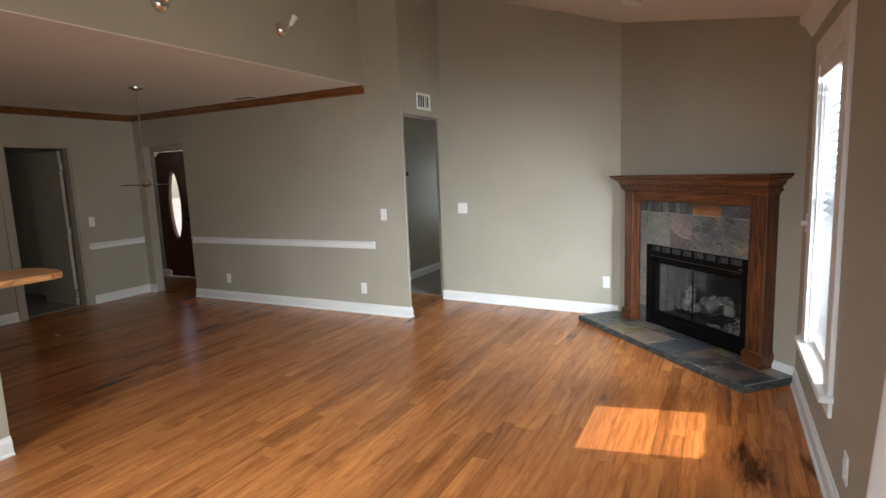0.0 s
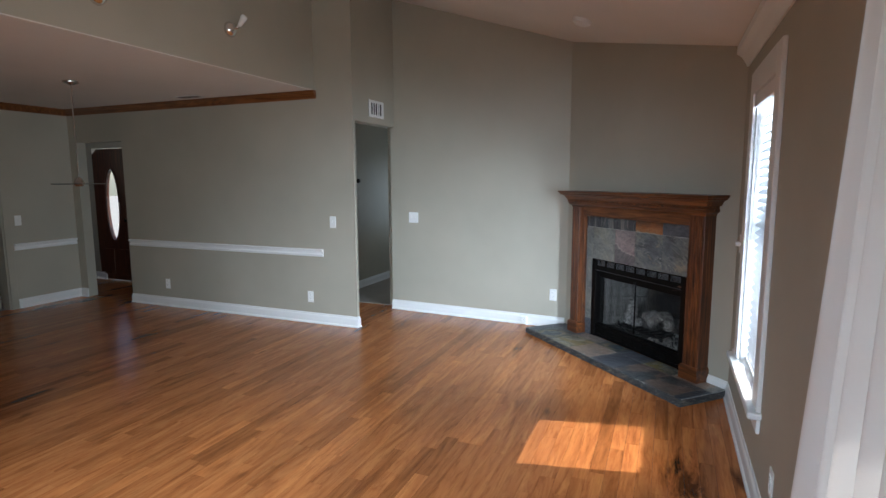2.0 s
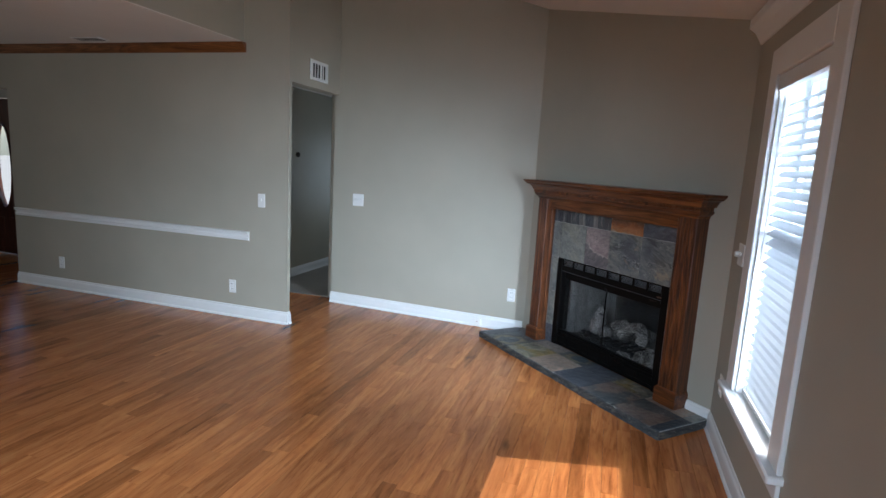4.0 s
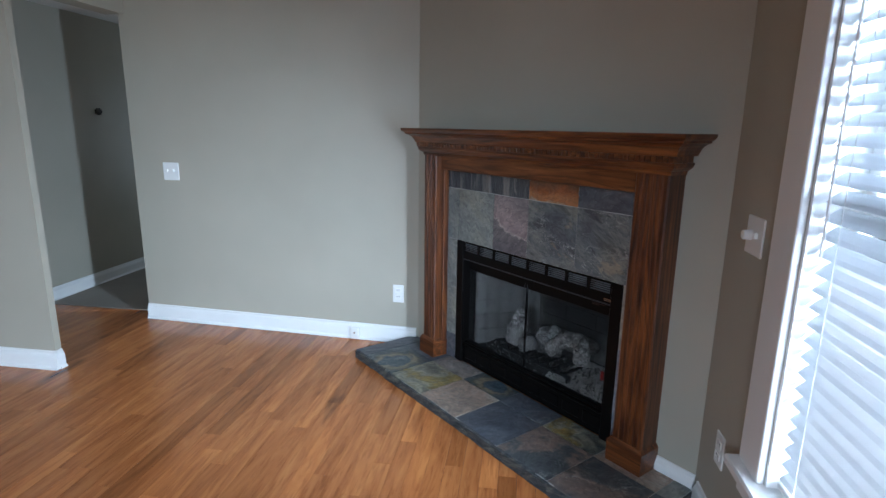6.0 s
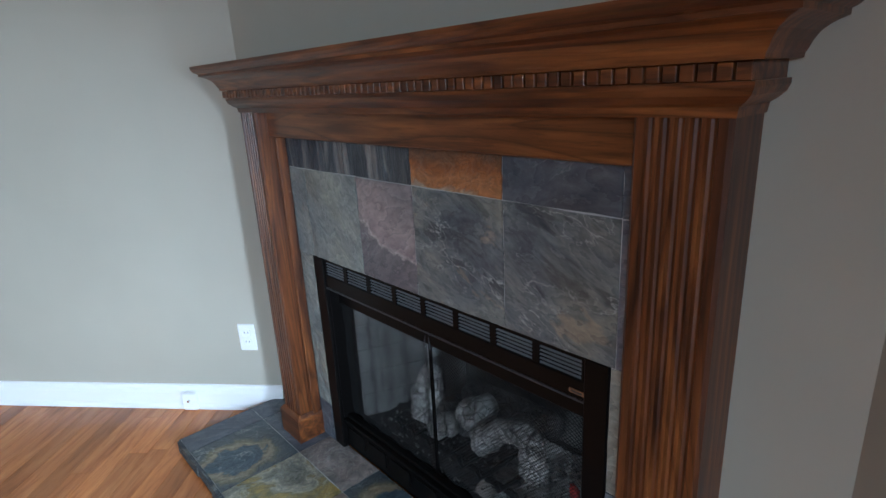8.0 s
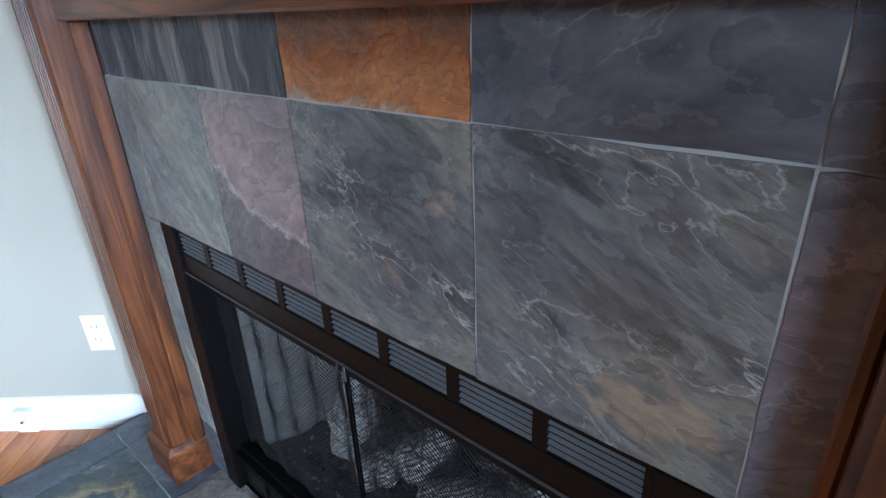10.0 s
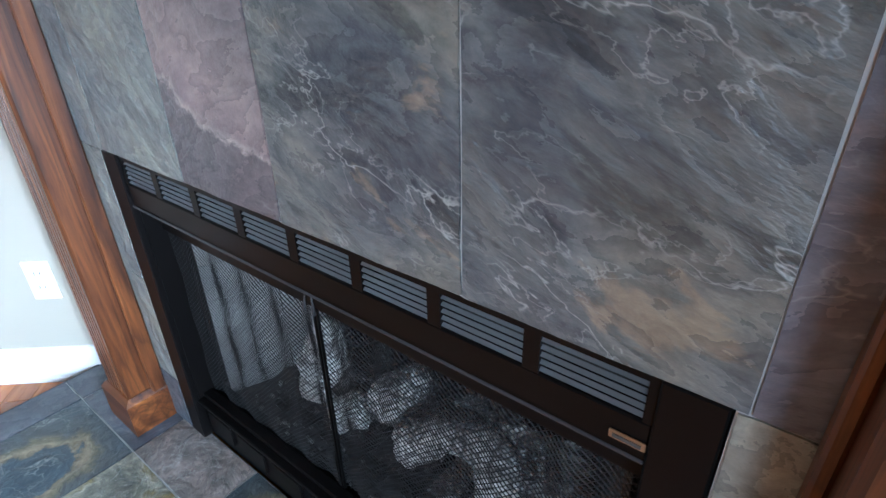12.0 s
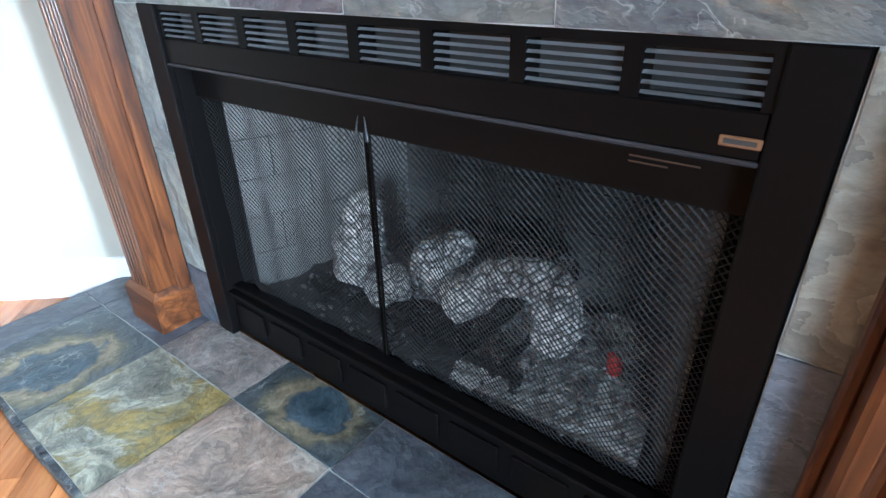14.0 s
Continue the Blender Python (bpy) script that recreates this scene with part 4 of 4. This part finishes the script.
def curtain_material():
    m, n, l, b = material("white_sheer_cloth", (0.74, 0.74, 0.73), 0.9)
    tr = n.new("ShaderNodeBsdfTranslucent")
    tr.inputs[0].default_value = (0.85, 0.85, 0.83, 1)
    mx = n.new("ShaderNodeMixShader")
    mx.inputs[0].default_value = 0.12
    l.new(b.outputs[0], mx.inputs[1])
    l.new(tr.outputs[0], mx.inputs[2])
    l.new(mx.outputs[0], n["Material Output"].inputs[0])
    v = coords(n, l)
    bump(n, l, noise_tex(n, l, v, 300, 2).outputs["Fac"], b, 0.3, 0.001)
    return m


CURTAIN = curtain_material()
window()
blind()
curtain()
# unseen eave outside the window wall, its depth set to trim the sun patch
setting("eave", boxes((XW + .15, 1.435, REAR - .3, 6.2, 2.05, 2.15)), TRIM, "unseen white roof eave that keeps high sun off the window", "eave")


# board fence added beyond the eave, to dim the view between the slats
FENCE = painted("weathered_grey_wood", (0.20, 0.19, 0.18), 0.85, 0.25, 0.4)
t = thing("board_fence", 0, 0, 0, 0, "added weathered grey board fence, a backdrop outside the window", "fence")
me = None
for i in range(44):
    if me is None:
        ob = part("fence_board", boxes((2.6, 2.625, 0, .19, -.33, 1.85), bevel=.004), FENCE, t)
        me = ob.data
    else:
        ob = new("fence_board", me)
        ob.parent = t
    ob.location = (0, (1.0 + i * .2) * K, 0)
for z in (.1, 1.2):
    part("fence_rail", boxes((2.626, 2.67, 1.0, 9.8, z, z + .09)), FENCE, t)
for y in (1.0, 4.0, 7.0, 9.7):
    part("fence_post", boxes((2.671, 2.77, y, y + .1, -.35, 1.8)), FENCE, t)


# ---- trim ----
def along(x, y, rz, z=0):
    return Matrix.Translation((x, y, z)) @ Matrix.Rotation(radians(rz), 4, 'Z')


BASE = [(0, 0), (.017, 0), (.017, .07), (.014, .082), (.008, .09), (.006, .102), (0, .104)]
SHOE = [(.017, 0), (.027, 0), (.024, .012), (.017, .018)]


def baseboard(x, y, rz, length):
    ob = part("baseboard", run(bmesh.new(), BASE, 0, length, along(x, y, rz, FL)), TRIM)
    tagged(ob, "white painted baseboard", "baseboard", kind="structure")
    tagged(part("shoe_moulding", run(bmesh.new(), SHOE, 0, length, along(x, y, rz, FL)), TRIM), "white shoe moulding at the floor", "trim", kind="structure")


baseboard(-2.80, north(-2.80), SKEW, 1.94)
baseboard(-5.85, YP, 0, 5.85 + XO + .017)
baseboard(XO, YP, 90, .04)
baseboard(XW, 3.93, -90, 3.93 - PAT[1])
baseboard(XL, DL[1] + .08, 90, YP - DL[1] - .08)
baseboard(XL, REAR, 90, DL[0] - .08 - REAR)
baseboard(XL, YP, 0, .13)
baseboard(-3.74, YP + .115, 90, 2.9)
baseboard(-7.55, 5.46, 0, -.6)
d = 2 ** .5
baseboard(FX + .75 / d, FY - .75 / d, -45, .155)
RAIL = [(0, 0), (.016, .002), (.020, .012), (.020, .024), (.007, .030), (.006, .042), (.016, .048), (.030, .056), (.032, .070), (.026, .075), (0, .076)]


def chair_rail(x, y, rz, length, z):
    m = along(x, y, rz) @ Matrix.Translation((0, 0, z))
    tagged(part("chair_rail", run(bmesh.new(), RAIL, 0, length, m), TRIM), "white moulded chair rail on the wall", "chair rail", kind="structure")


chair_rail(-5.82, YP, 0, 2.70, .72)
chair_rail(XL, DL[1] + .09, 90, .70, .70)
CROWN = [(0, -.075), (.006, -.075), (.010, -.066), (.026, -.040), (.044, -.020), (.052, -.012), (.052, 0), (0, 0)]
m = along(XL, YP, 0) @ Matrix.Translation((0, 0, ZD))
tagged(part("crown_moulding_north", run(bmesh.new(), CROWN, 0, XS + .02 - XL, m, 1.0, 0), OAK_Y), "brown stained wood crown moulding", "crown moulding", kind="structure")
m = along(XL, REAR, 90) @ Matrix.Translation((0, 0, ZD))
tagged(part("crown_moulding_west", run(bmesh.new(), CROWN, 0, YP - REAR, m, 0, -1.0), OAK_Y), "brown stained wood crown moulding", "crown moulding", kind="structure")
WCROWN = [(0, -.10), (.010, -.10), (.016, -.085), (.040, -.045), (.062, -.028), (.070, -.022), (.070, .02), (0, .02)]
m = along(XW, 3.95, -90) @ Matrix.Translation((0, 0, ZF - .022))
tagged(part("crown_moulding_east", run(bmesh.new(), WCROWN, 0, 3.95 - REAR, m), TRIM), "white crown moulding above the window", "crown moulding", kind="structure")


# ---- plates, vents, lamps ----
def outlet(x, y, z, rz):
    t = thing("wall_outlet", x, y, z, rz, "white double power outlet on the wall", "outlet", "wall outlets")
    part("cover_plate", boxes((-.035, .035, -.006, 0, -.057, .057), bevel=.003), PLASTIC, t)
    for s in (-.02, .02):
        r = part("receptacle", boxes((-.017, .017, -.008, -.006, s - .014, s + .014), bevel=.0035), PLASTIC, t)
        for dx in (-.007, .007):
            part("slot", boxes((dx - .001, dx + .001, -.0085, -.008, s - .002, s + .007)), SOOT, r)


def wall_switch(x, y, z, rz, gangs=1, dimmer=False, label="white toggle light switch plate", blank=False):
    t = thing("light_switch", x, y, z, rz, label, "light switch", "light switches")
    w = .035 + .023 * (gangs - 1)
    part("cover_plate", boxes((-w, w, -.006, 0, -.057, .057), bevel=.003), PLASTIC, t)
    for i in range(gangs):
        cx = (i - (gangs - 1) / 2) * .046
        if dimmer and i == 0:
            part("dimmer_knob", tube(bmesh.new(), [(cx, -.006, 0), (cx, -.028, 0), (cx, -.030, 0)], [.016, .014, .012], 16), PLASTIC, t, smooth=False)
        else:
            part("toggle", boxes((cx - .005, cx + .005, -.018, -.006, -.004, .014), bevel=.002), PLASTIC, t)


wall_switch(-2.52, north(-2.52), 1.07, SKEW, 2)
outlet(-.98, north(-.98), .36, SKEW)
wall_switch(-3.00, YP, 1.068, 0, 1)
outlet(-3.29, YP, .305, 0)
outlet(-5.26, YP, .30, 0)
wall_switch(XL, 3.89, 1.035, 90, 1)
wall_switch(XW, 3.742, 1.085, -90, 2, True, "white switch plate with a round dimmer knob")
outlet(XW, 3.778, .365, -90)
outlet(XW, 2.35, .31, -90)
t = thing("cable_jack", -1.26, north(-1.26) - .017, .09, SKEW, "small white cable jack box on the baseboard", "cable jack")
part("box", boxes((-.030, .030, -.026, 0, -.045, .03), bevel=.004), PLASTIC, t)
part("connector", tube(bmesh.new(), [(0, -.024, 0), (0, -.034, 0)], [.005, .005], 8), STEEL, t)


def grille(x, y, z, rz, w, h, label):
    t = thing("air_vent", x, y, z, rz, label, "vent")
    part("backing", boxes((-w / 2, w / 2, -.002, 0, -h / 2, h / 2)), SOOT, t)
    for a in ((-w / 2, w / 2, h / 2 - .025, h / 2), (-w / 2, w / 2, -h / 2, -h / 2 + .025), (-w / 2, -w / 2 + .028, -h / 2 + .025, h / 2 - .025), (w / 2 - .028, w / 2, -h / 2 + .025, h / 2 - .025)):
        part("frame", boxes((a[0], a[1], -.012, -.002, a[2], a[3]), bevel=.002), TRIM, t)
    k = 6
    for i in range(k):
        cx = -w / 2 + .034 + i * (w - .068) / (k - 1)
        part("slat", boxes((cx - .0015, cx + .0015, -.011, -.002, -h / 2 + .025, h / 2 - .025)), TRIM, t)
    part("bar", boxes((.024, .036, -.013, -.002, -h / 2 + .025, h / 2 - .025)), TRIM, t)


grille(XO, 4.985, 2.178, 90, .29, .165, "white metal air vent above the hall opening")


def sconce(y, z):
    t = thing("wall_spot_light", XS, y, z, 90, "chrome wall spot lamp with a frosted glass shade", "wall lamp", "spot lamps on the upper wall")
    part("backplate", tube(bmesh.new(), [(0, 0, 0), (0, -.012, 0), (0, -.03, 0), (0, -.045, 0), (0, -.052, 0)], [.058, .057, .048, .03, .010], 28), CHROME, t, smooth=True)
    part("arm", tube(bmesh.new(), [(0, -.02, 0), (.01, -.06, .01), (.025, -.075, .03)], [.012, .012, .014], 10), CHROME, t, smooth=True)
    part("shade", tube(bmesh.new(), [(.022, -.073, .025), (.036, -.088, .058), (.048, -.10, .088), (.054, -.106, .10)], [.014, .020, .027, .024], 16), FROST, t, "frosted white glass shade", smooth=True)


CHROME, _, _, _ = material("chrome", (0.75, 0.74, 0.72), 0.08, 1.0)
FROST = painted("frosted_glass", (0.82, 0.83, 0.82), 0.25, 0.01, 0.02)
sconce(3.47, 2.63)
sconce(2.40, 2.57)


def pendant():
    t = thing("pendant_lamp", -4.77, 3.28, 0, 0, "brushed metal pendant lamp with a flat glass disc", "pendant lamp")
    part("canopy", tube(bmesh.new(), [(0, 0, ZD), (0, 0, ZD - .012), (0, 0, ZD - .03)], [.062, .06, .02], 24), STEEL, t)
    part("stem", tube(bmesh.new(), [(0, 0, ZD - .03), (0, 0, 1.49)], [.006, .006], 8), STEEL, t)
    part("hub", tube(bmesh.new(), [(0, 0, 1.51), (0, 0, 1.49), (0, 0, 1.45), (0, 0, 1.43)], [.012, .03, .045, .03], 16), STEEL, t)
    bm = tube(bmesh.new(), [(0, 0, 1.448), (0, 0, 1.452), (0, 0, 1.456)], [.205, .21, .205], 48)
    part("glass_disc", bm, DISC, t, "grey-green glass disc")


DISC = painted("smoky_glass_disc", (0.12, 0.13, 0.125), 0.1, 0.02, 0.01)
pendant()
t = thing("smoke_detector", -.625, 4.29, 0, 0, "round white smoke detector on the sloping ceiling", "smoke detector")
zc = vault(-.625)
bm = tube(bmesh.new(), [(0, 0, 0), (0, 0, -.025), (0, 0, -.04)], [.07, .068, .045], 28)
bm.transform(Matrix.Translation((0, 0, zc)) @ Matrix.Rotation(math.atan(RISE), 4, 'Y'))
part("housing", bm, PLASTIC, t)
t = thing("ceiling_register", -4.54, 4.33, ZD, 0, "small white register flush in the dining ceiling", "vent")
part("frame", boxes((-.15, .15, -.06, .06, -.008, 0), bevel=.002), TRIM, t)
for i in range(5):
    part("slot", boxes((-.13, .13, -.045 + i * .02, -.037 + i * .02, -.0095, -.008)), SOOT, t)
t = thing("thermostat", -3.74, 6.24, 1.46, 90, "small dark round thermostat on the hall wall", "thermostat")
part("dial", tube(bmesh.new(), [(0, 0, 0), (0, -.02, 0), (0, -.028, 0)], [.028, .028, .02], 20), SOOT, t)


# ---- doors, bar ----
def doorway_trim():
    t = thing("doorway_trim", 0, 0, 0, 0, "olive painted casing round the side room doorway", "door casing", kind="structure")
    y0, y1, h = DL
    part("casing", boxes((XL, XL + .018, y0 - .075, y0, 0, h + .075), bevel=.003), WALL, t)
    part("casing", boxes((XL, XL + .018, y1, y1 + .075, 0, h + .075), bevel=.003), WALL, t)
    part("casing", boxes((XL, XL + .018, y0, y1, h, h + .075), bevel=.003), WALL, t)
    part("jamb", boxes((XL - .12, XL, y1 - .016, y1, 0, h)), WALL, t)
    part("jamb", boxes((XL - .12, XL, y0, y0 + .016, 0, h)), WALL, t)


def side_door():
    t = thing("side_room_door", XL - .10, DL[1] - .02, 0, 0, "dim grey panel door standing open into the side room", "door")
    leaf = part("leaf", boxes((-.66, 0, -.06, -.022, FL + .012, 1.88), bevel=.003), WALL, t)
    for z in (.2, .95, 1.68):
        part("hinge", boxes((-.002, .02, -.068, -.02, z - .045, z + .045), bevel=.002), STEEL, leaf)
    part("knob", tube(bmesh.new(), [(-.60, -.06, .95), (-.60, -.09, .95), (-.60, -.11, .95), (-.60, -.125, .95)], [.012, .012, .028, .018], 14), STEEL, leaf, smooth=True)


def front_door():
    t = thing("front_door", -7.68, 5.46, 0, 0, "dark red-brown wooden front door with oval glass", "door")
    w, h = .73, 1.92
    bm, n = bmesh.new(), 40
    cx, cz, rx, rz = w / 2, 1.13, .125, .50
    outer, inner = [], []
    for i in range(n):
        a = 6.28318 * i / n
        ca, sa = math.cos(a), math.sin(a)
        k = min((w / 2) / max(abs(ca), 1e-6), ((h - cz) if sa > 0 else cz - FL - .01) / max(abs(sa), 1e-6))
        outer.append((cx + ca * k, cz + sa * k))
        inner.append((cx + ca * rx, cz + sa * rz))
    va = [[bm.verts.new((x, y, z)) for x, z in ring] for ring, y in ((outer, 0), (inner, 0), (inner, .045), (outer, .045))]
    for p, q in zip(va, va[1:] + va[:1]):
        for i in range(n):
            bm.faces.new((p[i], p[(i + 1) % n], q[(i + 1) % n], q[i]))
    bmesh.ops.recalc_face_normals(bm, faces=bm.faces)
    leaf = part("leaf", bm, DOOR_WOOD, t)
    bm = bmesh.new()
    ring = [(cx + math.cos(6.28318 * i / 40) * (rx + .012), -.006, cz + math.sin(6.28318 * i / 40) * (rz + .012)) for i in range(41)]
    part("oval_moulding", tube(bm, ring, [.012] * 41, 6), DOOR_WOOD, leaf)
    bm = bmesh.new()
    v = [[bm.verts.new((cx + math.cos(6.28318 * i / 40) * rx, y, cz + math.sin(6.28318 * i / 40) * rz)) for i in range(40)] for y in (.02, .026)]
    bm.faces.new(v[0]), bm.faces.new(v[1][::-1])
    g = part("oval_pane", bm, GLASS, leaf, "clear oval glass")
    g.visible_shadow = False
    for x0, x1 in ((.09, .32), (.41, .64)):
        part("lower_panel", boxes((x0, x1, -.008, 0, .12, .5), bevel=.006), DOOR_WOOD, leaf)
    part("handle", tube(bmesh.new(), [(.67, 0, .92), (.67, -.03, .92), (.67, -.055, .92), (.67, -.07, .92)], [.01, .01, .026, .018], 14), BLACK, leaf, smooth=True)
    part("deadbolt", tube(bmesh.new(), [(.67, 0, 1.05), (.67, -.02, 1.05)], [.024, .02], 14), BLACK, leaf)


doorway_trim()
side_door()
front_door()
t = thing("dark_cabinet", -8.6, 2.6, FL + .006, 0, "tall dark wooden cabinet in the side room", "cabinet")
part("body", boxes((-.6, 0, .3, .75, 0, 1.75), bevel=.004), DOOR_WOOD, t)
part("door", boxes((0, .018, .31, .74, .05, 1.73), bevel=.003), DOOR_WOOD, t)
setting("wall_half", boxes((-3.50, -3.385, REAR, 1.38, 0, .965)), WALL, "olive grey half wall under the bar top", "half wall")
baseboard(-3.385, REAR, 90, 1.38 - REAR)

t = thing("bar_top", 0, 0, 0, 0, "pale orange wooden bar top with a rounded end", "bar top")
bm = bmesh.new()
pts = [(-3.62, REAR), (-3.21, REAR), (-3.21, 1.60), (-3.235, 1.67), (-3.30, 1.70), (-3.53, 1.70), (-3.595, 1.67), (-3.62, 1.60)]
prism(bm, pts, .966, 1.0)
part("slab", bm, BAR_WOOD, t)


# ---- floor boards ----
W = .0722
LENGTHS = (.42, .58, .74, .9, 1.1, 1.32)
rnd = random.Random(7)
shared = {}


def board_mesh(length):
    key = round(length, 3)
    if key not in shared:
        bm = bmesh.new()
        g, c = .0005, .0009
        lo = [(g, g), (W - g, g), (W - g, length - g), (g, length - g)]
        hi = [(g + c, g + c), (W - g - c, g + c), (W - g - c, length - g - c), (g + c, length - g - c)]
        a = [bm.verts.new((x, y, -.0035)) for x, y in lo]
        b = [bm.verts.new((x, y, -.0006)) for x, y in lo]
        d = [bm.verts.new((x, y, 0)) for x, y in hi]
        bm.faces.new(d)
        for p, q in ((a, b), (b, d)):
            for i in range(4):
                bm.faces.new((p[i], p[(i + 1) % 4], q[(i + 1) % 4], q[i]))
        bmesh.ops.scale(bm, vec=(K, K, K), verts=bm.verts)
        me = bpy.data.meshes.new("floor_board")
        bm.to_mesh(me)
        bm.free()
        me.materials.append(PLANK)
        shared[key] = me
    return shared[key]


verts, faces = [], []
columns = int((XW + 8.2) / W)
for i in range(columns):
    x = XW - (i + 1) * W
    y = REAR - rnd.uniform(0, 1.2)
    stop = 5.5 if x > -3.8 else (5.46 if x > XL else 5.46)
    while y < stop:
        length = rnd.choice(LENGTHS)
        a, b = max(y, REAR), min(y + length, stop)
        y += length
        if b - a < .02:
            continue
        if x > -2.45 and a > 1.7:
            ob = new("floor_board", board_mesh(b - a))
            ob.parent = floor
            ob.location = (x * K, a * K, FL * K)
        else:
            k = len(verts)
            g = .0004
            for z in (FL - .0035, FL):
                verts.extend(tuple(K * q for q in p) for p in ((x + g, a + g, z), (x + W - g, a + g, z), (x + W - g, b - g, z), (x + g, b - g, z)))
            faces.extend([(k + 4, k + 5, k + 6, k + 7)] + [(k + j, k + (j + 1) % 4, k + 4 + (j + 1) % 4, k + 4 + j) for j in range(4)])
me = bpy.data.meshes.new("further_boards")
me.from_pydata(verts, [], faces)
me.materials.append(PLANK)
ob = new("further_boards", me)
ob.parent = floor
tagged(ob, kind="stuff")
